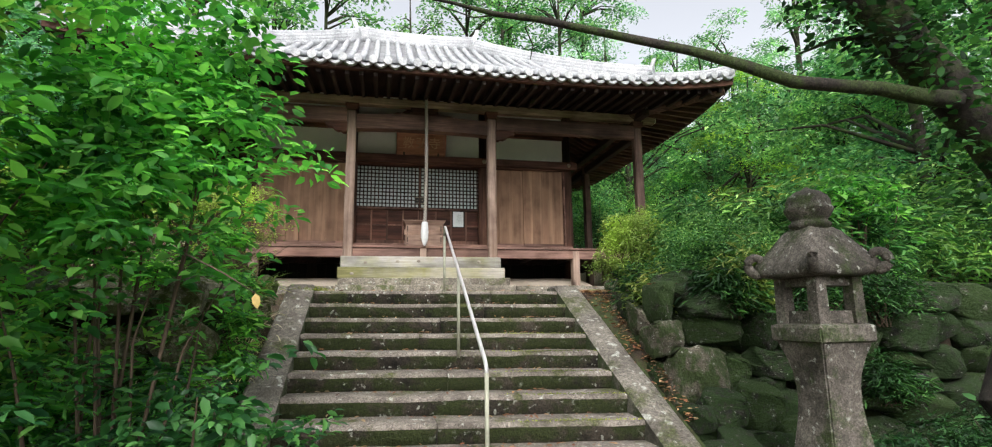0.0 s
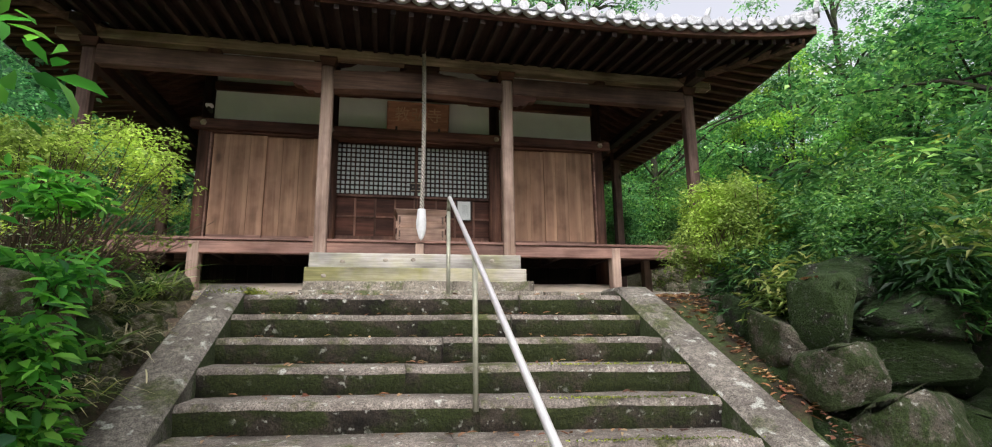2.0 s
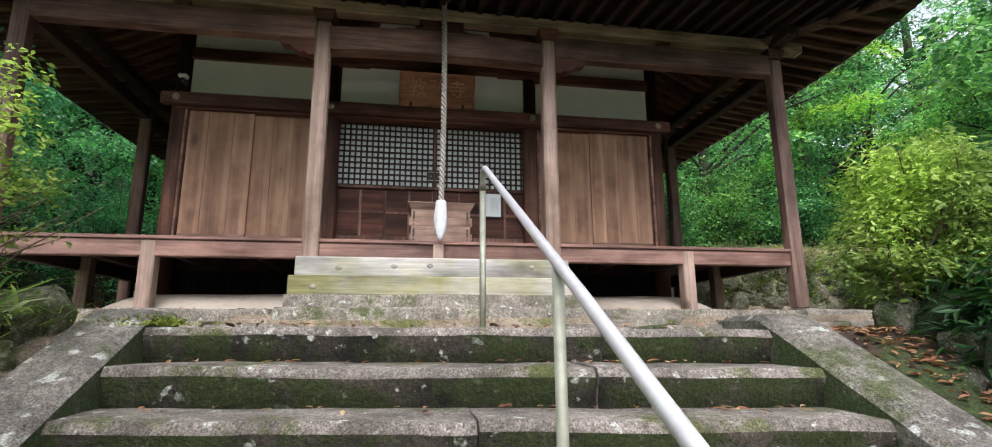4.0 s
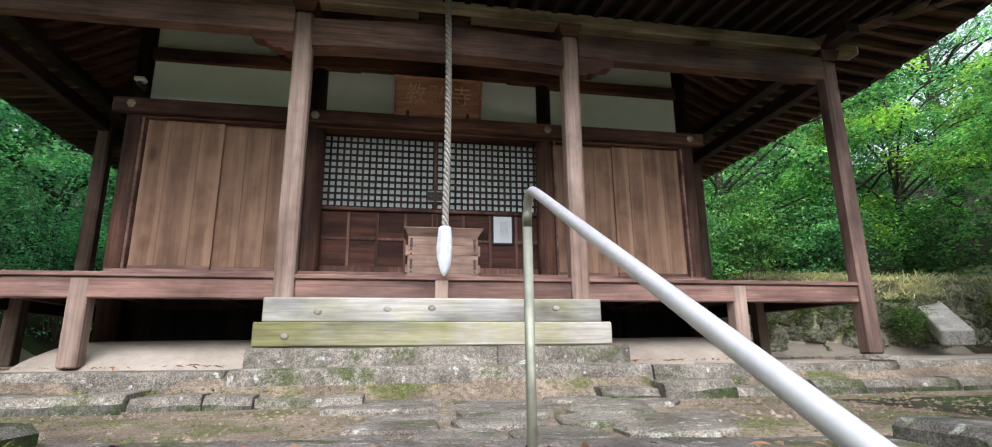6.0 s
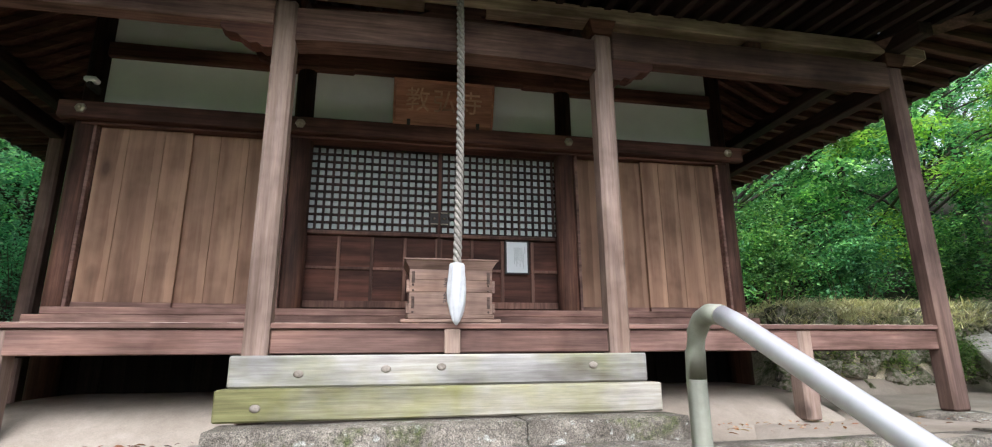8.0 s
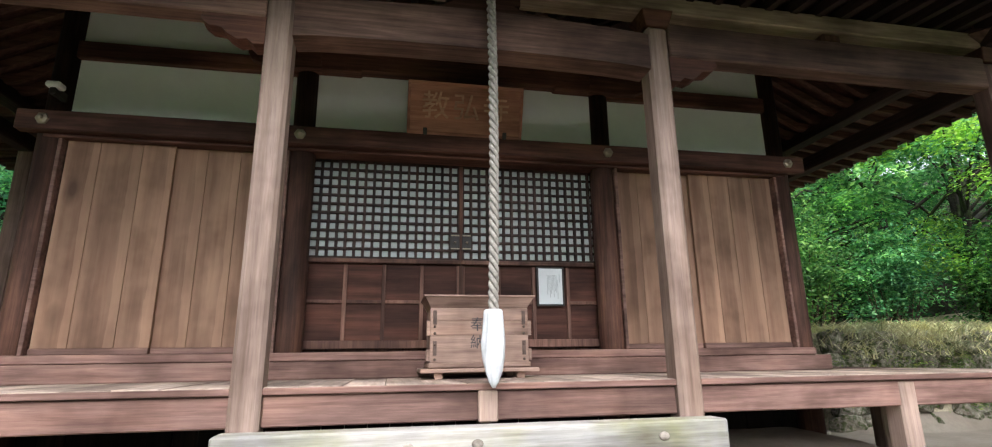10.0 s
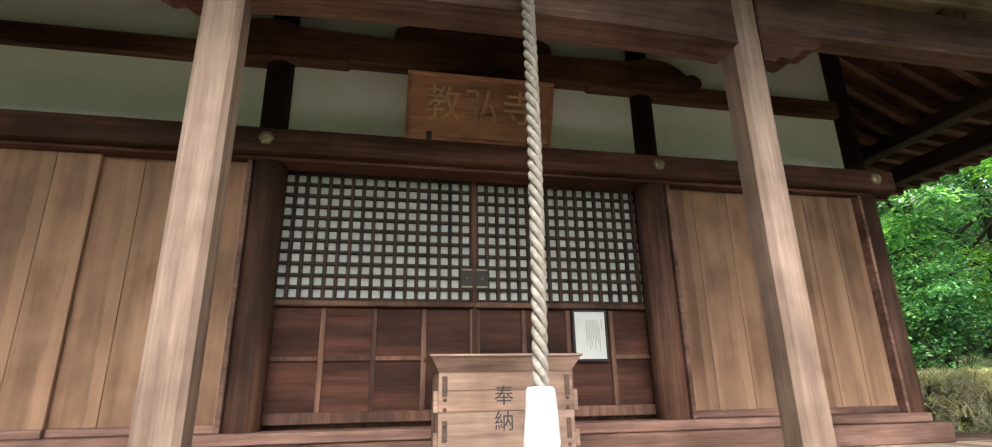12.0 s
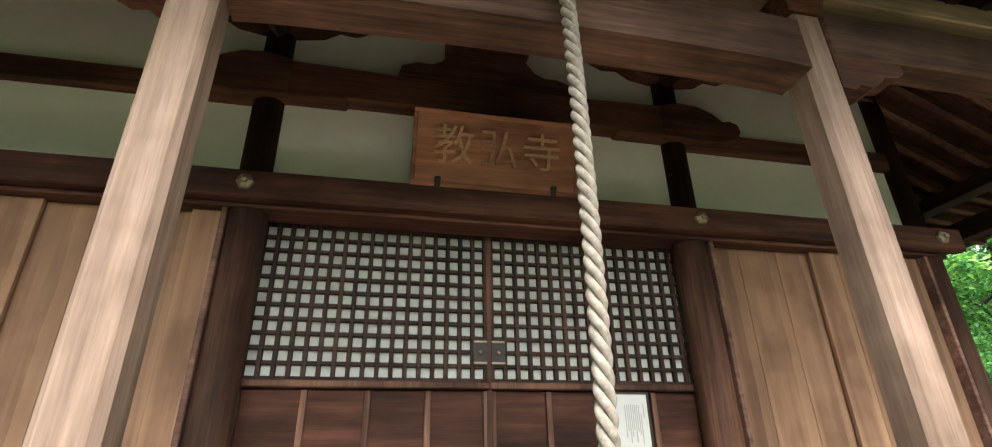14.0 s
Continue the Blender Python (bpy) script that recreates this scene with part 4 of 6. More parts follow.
for sx in (-1, 1):
    x = CX + sx * (AHALF + 0.425)
    box("purlin_end", purlin, CUT_WOOD, x - 0.008, 10.105, 5.535, x + 0.008, 10.265, 5.675, 0.002, "pale cut beam end")
    xx = CX + sx * AHALF
    box("side_purlin", hall, DARK_Y, xx - 0.085, 9.72, 5.54, xx + 0.085, 16.6, 5.675, 0.008)
    a, b = sorted((AISLE_X[sx > 0] + sx * 0.09, CX + sx * (AHALF - 0.09)))
    box("aisle_beam", hall, BEAM_X, a, 10.10, 5.155, b, 10.26, 5.44, 0.012, "brown tie beam between veranda posts")
    box("side_beam", hall, DARK_Y, xx - 0.07, 10.28, 5.17, xx + 0.07, 16.0, 5.34, 0.01)
    # short strut between beam and purlin
    box("strut", hall, DARK_Z, (a + b) / 2 - 0.09, 10.12, 5.442, (a + b) / 2 + 0.09, 10.25, 5.528, 0.02)
    for x in (AISLE_X[sx > 0], xx):
        bm = bmesh.new()
        bm_box(bm, x - 0.13, 10.06, 5.402, x + 0.13, 10.31, 5.527)
        for v in bm.verts:
            if v.co.z < 5.45:
                v.co.x = x + (v.co.x - x) * 0.72
                v.co.y = POST_Y + (v.co.y - POST_Y) * 0.72
        part("bearing_block", chamfer(bm, 0.006), DARK_X, hall, "dark bearing block")
    # aisle link beams back to the hall
    for x in (AISLE_X[sx > 0],):
        bm = bmesh.new()
        tube(bm, [(x, 10.27, 5.60), (x + (CX + sx * BAY - x) * 0.5, 10.85, 5.90), (CX + sx * BAY, 11.47, 6.10)], 0.075, 4)
        part("link_beam", bm, DARK_Y, hall, "curved beam tying post to wall")
# rainbow beam of the middle bay, bowed, with noses outside the posts
N = 24
low = [(-1.275 + 2.55 * k / N, 5.02 + 0.06 * (1 - (2 * k / N - 1) ** 2) ** 0.6 * 0.6) for k in range(N + 1)]
top = [(-1.275 + 2.55 * k / N, 5.31 + 0.05 * (1 - (2 * k / N - 1) ** 2)) for k in range(N + 1)]
carve("rainbow_beam", low + top[::-1], 10.08, 10.29, BEAM_X, "bowed brown rainbow beam with carved ends", sum(AISLE_X) / 2)
for fl in (-1, 1):
    carve("carved_nose", [(1.432, 4.955), (1.50, 4.95), (1.54, 4.985), (1.60, 4.975), (1.66, 5.01), (1.70, 5.05), (1.78, 5.06), (1.83, 5.10), (1.825, 5.15), (1.432, 5.153)], 10.11, 10.25, DARK_X, "carved cloud-shaped beam nose", AISLE_X[fl > 0] - fl * 1.345, fl)
carve("frog_leg_strut", [(x * 0.9, 5.362 + (z - 5.79) * 0.33) for x, z in strut], 10.12, 10.25, DARK_X, "dark carved frog-leg strut", CX)

# small white lamp by the left corner post
lamp = thing("wall_lamp", (-2.82, 11.3, 5.05), "small white plastic lamp on the dark post", "lamp")
box("housing", lamp, LAMP_WHITE, -2.88, 11.26, 5.10, -2.77, 11.36, 5.15, 0.012)
box("sensor", lamp, IRON, -2.85, 11.27, 5.04, -2.80, 11.36, 5.098, 0.01)
box("arm", lamp, IRON, -2.85, 11.36, 5.05, -2.81, 11.46, 5.12, 0.004)

# ---- roof ----
RUN, HX = 4.5, 5.9
EY, EZ = 8.65, 5.72
RY = EY + RUN
RIDGE = HX - RUN
roof = thing("tiled_roof", (CX, RY, 6.2), "silver-grey tiled hip roof with upturned corners", "roof")


def lift(u, d):
    """Upturn of the eaves: u from 0 at the middle to 1 at a corner, d inward from the eave."""
    return 0.36 * max(0.0, abs(u)) ** 4 * math.exp(-d * 0.7)


def roof_z(u, d):
    return EZ + 0.45 * d + 0.034 * d * d + lift(u, d)


def roof_point(side, s, d):
    """A point on the slope: s along the eave from the middle, d inward."""
    if side in ("front", "back"):
        z = roof_z(s / HX, d)
        y = EY + d if side == "front" else 2 * RY - EY - d
        return Vector((CX + s, y, z))
    z = roof_z(s / RUN, d)
    x = CX + HX - d if side == "right" else CX - HX + d
    return Vector((x, RY + s, z))


for side, half in (("front", HX), ("back", HX), ("right", RUN), ("left", RUN)):
    bm = bmesh.new()
    nd, ns = 14, 40
    grid = []
    for i in range(nd + 1):
        d = RUN * i / nd
        w = max(half - d, 0.001)
        grid.append([bm.verts.new(roof_point(side, w * (2 * j / ns - 1), d)) for j in range(ns + 1)])
    for i in range(nd):
        for j in range(ns):
            bm.faces.new((grid[i][j], grid[i][j + 1], grid[i + 1][j + 1], grid[i + 1][j]))
    bmesh.ops.solidify(bm, geom=bm.faces[:], thickness=0.05)
    bmesh.ops.recalc_face_normals(bm, faces=bm.faces[:])
    part("roof_slope", bm, TILE, roof)
    # cover tiles in rows down the slope, with a round end tile at the eave
    step = 0.245
    m = int(half / step)
    for k in range(-m, m + 1):
        s = k * step
        dmax = min(RUN, half - abs(s))
        if dmax < 0.12:
            continue
        bm = bmesh.new()
        nn = max(2, int(dmax / (0.25 if side == "front" else 0.3)))
        pts, rad = [], []
        for i in range(nn + 1):
            d = -0.05 + (dmax + 0.05) * i / nn
            pts.append(roof_point(side, s, d) + Vector((0, 0, 0.025)))
            rad.append(0.068 if i % 2 == 0 else 0.062)
        tube(bm, pts, rad, 8)
        part("cover_tile_row", bm, TILE, roof, "", True)
        p = roof_point(side, s, -0.06) + Vector((0, 0, 0.02))
        bm = bmesh.new()
        out = {"front": (0, -1, 0), "back": (0, 1, 0), "right": (1, 0, 0), "left": (-1, 0, 0)}[side]
        tube(bm, [p, p + Vector(out) * 0.035], [0.078, 0.074], 12)
        part("eave_tile", bm, TILE, roof, "round end tile at the eave")
    # curved flat tiles between, seen as a scalloped edge
    for k in range(-m, m):
        s = (k + 0.5) * step
        bm = bmesh.new()
        o = Vector({"front": (0, -1, 0), "back": (0, 1, 0), "right": (1, 0, 0), "left": (-1, 0, 0)}[side])
        a0, a1 = roof_point(side, s - 0.11, -0.03), roof_point(side, s + 0.11, -0.03)
        vs = []
        for q in range(7):
            t = q / 6
            p = a0.lerp(a1, t) - Vector((0, 0, 0.055 * math.sin(math.pi * t)))
            vs.append((bm.verts.new(p + o * 0.02), bm.verts.new(p + o * 0.02 - Vector((0, 0, 0.05))), bm.verts.new(p - o * 0.06), bm.verts.new(p - o * 0.06 - Vector((0, 0, 0.05)))))
        for u, v in zip(vs, vs[1:]):
            bm.faces.new((u[0], v[0], v[1], u[1]))
            bm.faces.new((u[0], u[2], v[2], v[0]))
            bm.faces.new((u[1], v[1], v[3], u[3]))
        part("pan_tile", bm, TILE, roof)
# ridges
def ridge_tube(name, pts, r, label):
    bm = bmesh.new()
    for dz, rr in ((0.0, r), (0.08, r * 0.92), (0.16, r * 0.8), (0.24, r * 0.6)):
        tube(bm, [Vector(p) + Vector((0, 0, dz)) for p in pts], rr, 8)
    part(name, bm, TILE, roof, label, True)
TOP = roof_z(0, RUN)
ridge_tube("main_ridge", [(CX - RIDGE - 0.1, RY, TOP + 0.06), (CX - RIDGE / 2, RY, TOP), (CX, RY, TOP - 0.01), (CX + RIDGE / 2, RY, TOP), (CX + RIDGE + 0.1, RY, TOP + 0.06)], 0.15, "layered ridge of tiles")


def end_ornament(p, d, size):
    """A ridge-end tile: a broad shield with an upswept horn."""
    p, d = Vector(p), Vector(d).normalized()
    side = Vector((-d.y, d.x, 0))
    prof = [(-0.2, 0), (-0.24, 0.12), (-0.16, 0.26), (-0.08, 0.34), (-0.05, 0.5), (0, 0.62), (0.05, 0.5), (0.08, 0.34), (0.16, 0.26), (0.24, 0.12), (0.2, 0)]
    bm = bmesh.new()
    f = [bm.verts.new(p + side * x * size + Vector((0, 0, z * size)) + d * (0.05 + 0.35 * max(0, z - 0.3)) * size) for x, z in prof]
    g = [bm.verts.new(v.co - d * 0.12 * size) for v in f]
    n = len(prof)
    bm.faces.new(f), bm.faces.new(g[::-1])
    for k in range(n):
        bm.faces.new((f[k], g[k], g[(k + 1) % n], f[(k + 1) % n]))
    bmesh.ops.recalc_face_normals(bm, faces=bm.faces[:])
    part("ridge_end_tile", bm, TILE, roof, "ornamental ridge-end tile")
end_ornament((CX - RIDGE - 0.12, RY, TOP + 0.02), (-1, 0, 0), 0.95)
end_ornament((CX + RIDGE + 0.12, RY, TOP + 0.02), (1, 0, 0), 0.95)
for sx in (-1, 1):
    for sy in (-1, 1):
        pts = []
        for i in range(13):
            d = RUN * (1 - i / 12)
            p = Vector((CX + sx * (HX - d), RY + sy * (RUN - d), roof_z(1.0 if d < 0.01 else max(0, 1 - d / HX), d) + 0.04))
            pts.append(p)
        cut = 9
        ridge_tube("hip_ridge", pts[:cut + 1], 0.12, "layered hip ridge of tiles")
        bm = bmesh.new()
        tube(bm, pts[cut:], 0.10, 8)
        tube(bm, [p + Vector((0, 0, 0.07)) for p in pts[cut:]], 0.08, 8)
        part("hip_ridge", bm, TILE, roof, "low hip ridge of tiles", True)
        out = Vector((sx, sy, 0))
        end_ornament(pts[cut] + Vector((0, 0, 0.08)), out, 0.62)
        end_ornament(pts[-1] + Vector((0, 0, 0.04)), out, 0.55)

# soffit boards and rafters
eaves = thing("eaves", (CX, RY, 5.6), "dark wooden eaves with exposed rafters under the roof, front rafters darkened for shade", "eaves", "", "structure")


def soffit_z(u, d):
    return 5.50 + 0.115 * d + 0.40 * max(0.0, d - 1.55) + 0.30 * abs(u) ** 4 * math.exp(-d * 0.7)


for side, half in (("front", HX), ("back", HX), ("right", RUN), ("left", RUN)):
    bm = bmesh.new()
    nd, ns = 8, 30
    grid = []
    for i in range(nd + 1):
        d = 0.06 + 3.0 * i / nd
        row = []
        for j in range(ns + 1):
            s = (half - d) * (2 * j / ns - 1)
            p = roof_point(side, s, d)
            p.z = soffit_z(s / half, d) + 0.085
            row.append(bm.verts.new(p))
        grid.append(row)
    for i in range(nd):
        for j in range(ns):
            bm.faces.new((grid[i][j], grid[i][j + 1], grid[i + 1][j + 1], grid[i + 1][j]))
    bmesh.ops.solidify(bm, geom=bm.faces[:], thickness=0.02)
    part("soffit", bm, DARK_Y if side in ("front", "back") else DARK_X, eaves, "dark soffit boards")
    # fascia under the tiles
    bm = bmesh.new()
    rows = []
    for j in range(41):
        s = (half - 0.03) * (2 * j / 40 - 1)
        p = roof_point(side, s, 0.03)
        q = roof_point(side, s, 0.12)
        zt, zb = p.z - 0.055, soffit_z(s / half, 0.03) + 0.07
        rows.append([bm.verts.new((v.x, v.y, z)) for v, z in ((p, zt), (p, zb), (q, zb), (q, zt))])
    for u, v in zip(rows, rows[1:]):
        for k in range(4):
            bm.faces.new((u[k], v[k], v[(k + 1) % 4], u[(k + 1) % 4]))
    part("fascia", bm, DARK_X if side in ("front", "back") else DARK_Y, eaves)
    # rafters
    step = 0.235
    m = int((half - 0.15) / step)
    for k in range(-m, m + 1):
        s = k * step
        if side == "back" and k % 3:
            continue
        ln = min(2.9, max(0.3, half - abs(s) - 0.1))
        cuts = (0.12, min(1.55, 0.12 + ln), 0.12 + ln) if ln > 1.5 else (0.12, 0.12 + ln)
        bm = bmesh.new()
        c = Vector((0.032, 0, 0)) if side in ("front", "back") else Vector((0, 0.032, 0))
        hgt = Vector((0, 0, 0.045))
        for d0, d1 in zip(cuts, cuts[1:]):
            p0, p1 = roof_point(side, s, d0), roof_point(side, s, d1)
            p0.z, p1.z = soffit_z(s / half, d0) + 0.035, soffit_z(s / half, d1) + 0.035
            vs = [bm.verts.new(v) for v in (p0 - c - hgt, p0 + c - hgt, p0 + c + hgt, p0 - c + hgt, p1 - c - hgt, p1 + c - hgt, p1 + c + hgt, p1 - c + hgt)]
            for q in ((0, 1, 2, 3), (7, 6, 5, 4), (0, 4, 5, 1), (1, 5, 6, 2), (2, 6, 7, 3), (3, 7, 4, 0)):
                bm.faces.new([vs[i] for i in q])
        bmesh.ops.recalc_face_normals(bm, faces=bm.faces[:])
        part("rafter", bm, RAFTER_SHADED_Y if side in ("front", "back") else RAFTER_LIT_X, eaves)
for sx in (-1, 1):
    for sy in (-1, 1):
        bm = bmesh.new()
        p0 = Vector((CX + sx * (HX - 0.15), RY + sy * (RUN - 0.15), soffit_z(1, 0.1) - 0.02))
        p1 = Vector((CX + sx * (HX - 1.6), RY + sy * (RUN - 1.6), soffit_z(0.5, 1.5) - 0.03))
        tube(bm, [p0, p1], 0.085, 4)
        part("hip_rafter", bm, BEAM_X, eaves, "stout corner rafter")
solid("ceiling", DARK_X, CX - HALF, WALL_Y + 0.1, 6.36, CX + HALF, BACK_Y, 6.4, "dark board ceiling closing the hall", "ceiling", bevel=0)

# ---- stone lantern ----
def stone_lantern(x, y):
    lan = thing("stone_lantern", (x, y, GROUND), "weathered grey granite lantern with curled roof corners", "lantern")
    T = math.atan2(y, x + 0.27) + math.pi  # a corner towards the path
    def sq(prof, name, label="", sides=4, smooth=False, mat=LANTERN):
        bm = bmesh.new()
        lathe(bm, [(r * 0.8, z) for r, z in prof], sides, T, x, y)
        if sides == 4:
            bmesh.ops.bevel(bm, geom=[e for e in bm.edges if abs(e.verts[0].co.z - e.verts[1].co.z) > 0.02], offset=0.012, segments=2, affect="EDGES")
        return part(name, bm, mat, lan, label, smooth)
    sq([(0.55, GROUND - 0.05), (0.55, 0.08), (0.5, 0.16)], "base", "square base slab")
    sq([(0.44, 0.16), (0.39, 0.3), (0.325, 0.5), (0.28, 0.68), (0.26, 0.82), (0.262, 0.92), (0.28, 1.03), (0.325, 1.14), (0.37, 1.22), (0.385, 1.25)], "shaft", "concave flaring shaft")
    sq([(0.385, 1.25), (0.425, 1.262), (0.43, 1.352), (0.41, 1.372), (0.34, 1.385)], "platform", "square platform under the fire box")
    # fire box: four corner pillars, sills and lintels
    fb = 0.275
    for k in range(4):
        a = T + k * math.pi / 2
        px, py = x + (fb - 0.05) * math.cos(a), y + (fb - 0.05) * math.sin(a)
        bm = bmesh.new()
        lathe(bm, [(0.066, 1.385), (0.06, 1.715)], 4, T, px, py)
        part("pillar", bm, LANTERN, lan)
    for z0, z1 in ((1.385, 1.475), (1.655, 1.72)):
        bm = bmesh.new()
        lathe(bm, [(fb - 0.02, z0), (fb - 0.035, z1)], 4, T, x, y)
        part("fire_box_band", bm, LANTERN, lan)
    # roof: curved sheet with deep brim
    bm = bmesh.new()
    n = 8
    rings = []
    rows = [(0.26, 1.72, 0), (0.38, 1.725, 0.2), (0.415, 1.74, 0.6), (0.42, 1.775, 0.8), (0.40, 1.81, 0.6), (0.345, 1.88, 0.3), (0.275, 1.97, 0.1), (0.2, 2.06, 0.0), (0.14, 2.10, 0)]
    for r, z, up in rows:
        ring = []
        for k in range(4 * n):
            a = 2 * math.pi * k / (4 * n)
            f = (k % n) / n
            edge = math.cos(math.pi / 4) / math.cos((f - 0.5) * math.pi / 2)
            cz = (abs(f - 0.5) * 2) ** 3
            rr = r * (edge * 0.94 + 0.06)
            ring.append(bm.verts.new((x + rr * math.cos(T + a), y + rr * math.sin(T + a), z + up * 0.055 * cz - up * 0.02 * (1 - cz))))
        rings.append(ring)
    for u, v in zip(rings, rings[1:]):
        for k in range(4 * n):
            bm.faces.new((u[k], u[(k + 1) % (4 * n)], v[(k + 1) % (4 * n)], v[k]))
    bm.faces.new(rings[0][::-1]), bm.faces.new(rings[-1])
    cap = part("roof", bm, LANTERN, lan, "heavy curved stone roof", True)
    for k in range(4):
        a = T + k * math.pi / 2
        c, s_ = math.cos(a), math.sin(a)
        bm = bmesh.new()
        pts, rad = [], []
        for i in range(13):
            t = i / 12
            ang = -1.9 + t * 5.2
            rr = 0.082 * (1 - 0.6 * t)
            q = 0.395 + rr * math.cos(ang)
            pts.append((x + q * c, y + q * s_, 1.845 + rr * math.sin(ang)))
            rad.append(0.042 - 0.014 * t)
        tube(bm, pts, rad, 8)
        part("corner_curl", bm, LANTERN, cap, "rolled fern-shaped roof corner", True)
    bm = bmesh.new()
    lathe(bm, [(0.13, 2.08), (0.16, 2.11), (0.165, 2.13), (0.14, 2.145), (0.135, 2.16), (0.165, 2.19), (0.19, 2.235), (0.19, 2.25), (0.175, 2.262), (0.175, 2.30), (0.15, 2.345), (0.10, 2.38), (0.04, 2.40), (0.012, 2.42)], 22, 0, 0, 0)
    for v in bm.verts:
        v.co = Vector((x + v.co.x * 0.9, y + v.co.y * 0.9, v.co.z))
    part("finial", bm, LANTERN, lan, "onion-shaped stone finial", True)
stone_lantern(2.94, 3.42)


# ---- rocks ----
def rock_mesh(seed):
    """An angular boulder: a hull of a few points, its edges worn and its faces rough."""
    rr = random.Random(seed * 7)
    bm = bmesh.new()
    for _ in range(17):
        p = Vector((rr.uniform(-1, 1), rr.uniform(-1, 1), rr.uniform(-1, 1)))
        p /= max(abs(p.x), abs(p.y), abs(p.z)) ** 0.75 * p.length ** 0.25
        bm.verts.new(p * rr.uniform(0.85, 1.0))
    hull = bmesh.ops.convex_hull(bm, input=bm.verts[:])
    bmesh.ops.delete(bm, geom=list({g for g in hull["geom_interior"] + hull["geom_unused"] if isinstance(g, bmesh.types.BMVert)}), context="VERTS")
    bmesh.ops.bevel(bm, geom=bm.edges[:], offset=0.09, segments=2, profile=0.6, affect="EDGES")
    bmesh.ops.triangulate(bm, faces=bm.faces[:])
    bmesh.ops.subdivide_edges(bm, edges=[e for e in bm.edges if e.calc_length() > 0.3], cuts=1, use_grid_fill=True)
    bmesh.ops.triangulate(bm, faces=bm.faces[:])
    off = Vector((seed * 3.7, seed * 1.3, seed * 2.1))
    for v in bm.verts:
        v.co += v.co.normalized() * (0.10 * noise.noise(v.co * 2.2 + off) + 0.10 * noise.noise(v.co * 5 + off))
    bmesh.ops.recalc_face_normals(bm, faces=bm.faces[:])
    me = mesh_of("stone", bm, ROCK)
    me.polygons.foreach_set("use_smooth", [True] * len(me.polygons))
    return me


ROCKS = [rock_mesh(k + 1) for k in range(7)]
ROCKS_DARK = []
for me in ROCKS:
    c = me.copy()
    c.materials.clear()
    c.materials.append(DARKROCK)
    ROCKS_DARK.append(c)
rk = random.Random(21)
ROCKS_PALE = []
for me in ROCKS[:4]:
    c = me.copy()
    c.materials.clear()
    c.materials.append(PALEROCK)
    ROCKS_PALE.append(c)
ROCKS_WALL = []
for me in ROCKS[:5]:
    c = me.copy()
    c.materials.clear()
    c.materials.append(WALLROCK)
    ROCKS_WALL.append(c)
ROCKS_BANK = []
for me in ROCKS[:4]:
    c = me.copy()
    c.materials.clear()
    c.materials.append(BANKROCK)
    ROCKS_BANK.append(c)


def put_stone(parent, x, y, z, sx, sy, sz, dark=False, kind=0):
    ob = part("stone", rk.choice(ROCKS_WALL if kind == 3 else ROCKS_PALE if kind else ROCKS_DARK if dark else ROCKS), ROCK, parent)
    ob.matrix_basis = Matrix.Translation((x, y, z)) @ Euler((rk.uniform(-0.2, 0.2), rk.uniform(-0.2, 0.2), rk.uniform(0, 6.3) if sx == sy else rk.uniform(-0.25, 0.25))).to_matrix().to_4x4() @ Matrix.Diagonal((sx, sy, sz, 1))


wall_r = thing("stone_wall", (3.0, 5.5, 0), "dry-laid retaining wall of dark mossy boulders beside the stairs", "stone wall", "", "structure")
put_stone(wall_r, 2.80, 4.95, 0.70, 0.37, 0.40, 0.50, kind=2)
put_stone(wall_r, 2.50, 4.62, 0.42, 0.24, 0.3, 0.25, True)
put_stone(wall_r, 3.55, 4.75, 0.40, 0.42, 0.36, 0.40, True)
put_stone(wall_r, 2.62, 4.25, 0.22, 0.22, 0.26, 0.2, True)
put_stone(wall_r, 3.0, 4.45, 0.2, 0.3, 0.26, 0.26, True)
put_stone(wall_r, 2.6, 3.85, 0.06, 0.2, 0.24, 0.16, True)
put_stone(wall_r, 2.48, 5.15, 0.86, 0.15, 0.2, 0.14, True)
for q in ((2.74, 6.62, 1.8, 0.14, 0.14, 0.15), (2.70, 6.45, 1.62, 0.1, 0.1, 0.09), (2.74, 6.17, 1.65, 0.18, 0.16, 0.15), (2.72, 6.14, 1.38, 0.18, 0.16, 0.15)):
    put_stone(wall_r, *q, kind=2)
for q in ((2.95, 5.72, 1.42, 0.26, 0.22, 0.42), (3.25, 5.25, 1.62, 0.4, 0.25, 0.27)):
    put_stone(wall_r, *q, True)
put_stone(wall_r, 2.88, 5.12, 1.06, 0.34, 0.3, 0.21, kind=2)
for q in ((2.72, 4.45, 0.62, 0.22, 0.24, 0.2), (2.66, 4.1, 0.4, 0.2, 0.22, 0.18), (2.64, 3.75, 0.22, 0.18, 0.2, 0.16), (3.15, 4.55, 0.62, 0.26, 0.22, 0.24), (3.05, 4.25, 0.28, 0.24, 0.2, 0.22), (3.5, 4.4, 0.3, 0.28, 0.22, 0.26)):
    put_stone(wall_r, *q, rk.random() < 0.4)
for q in ((2.40, 4.0, 0.36, 0.16, 0.2, 0.14), (2.43, 3.6, 0.14, 0.16, 0.2, 0.13), (2.45, 4.4, 0.56, 0.17, 0.2, 0.15)):
    put_stone(wall_r, *q, True)


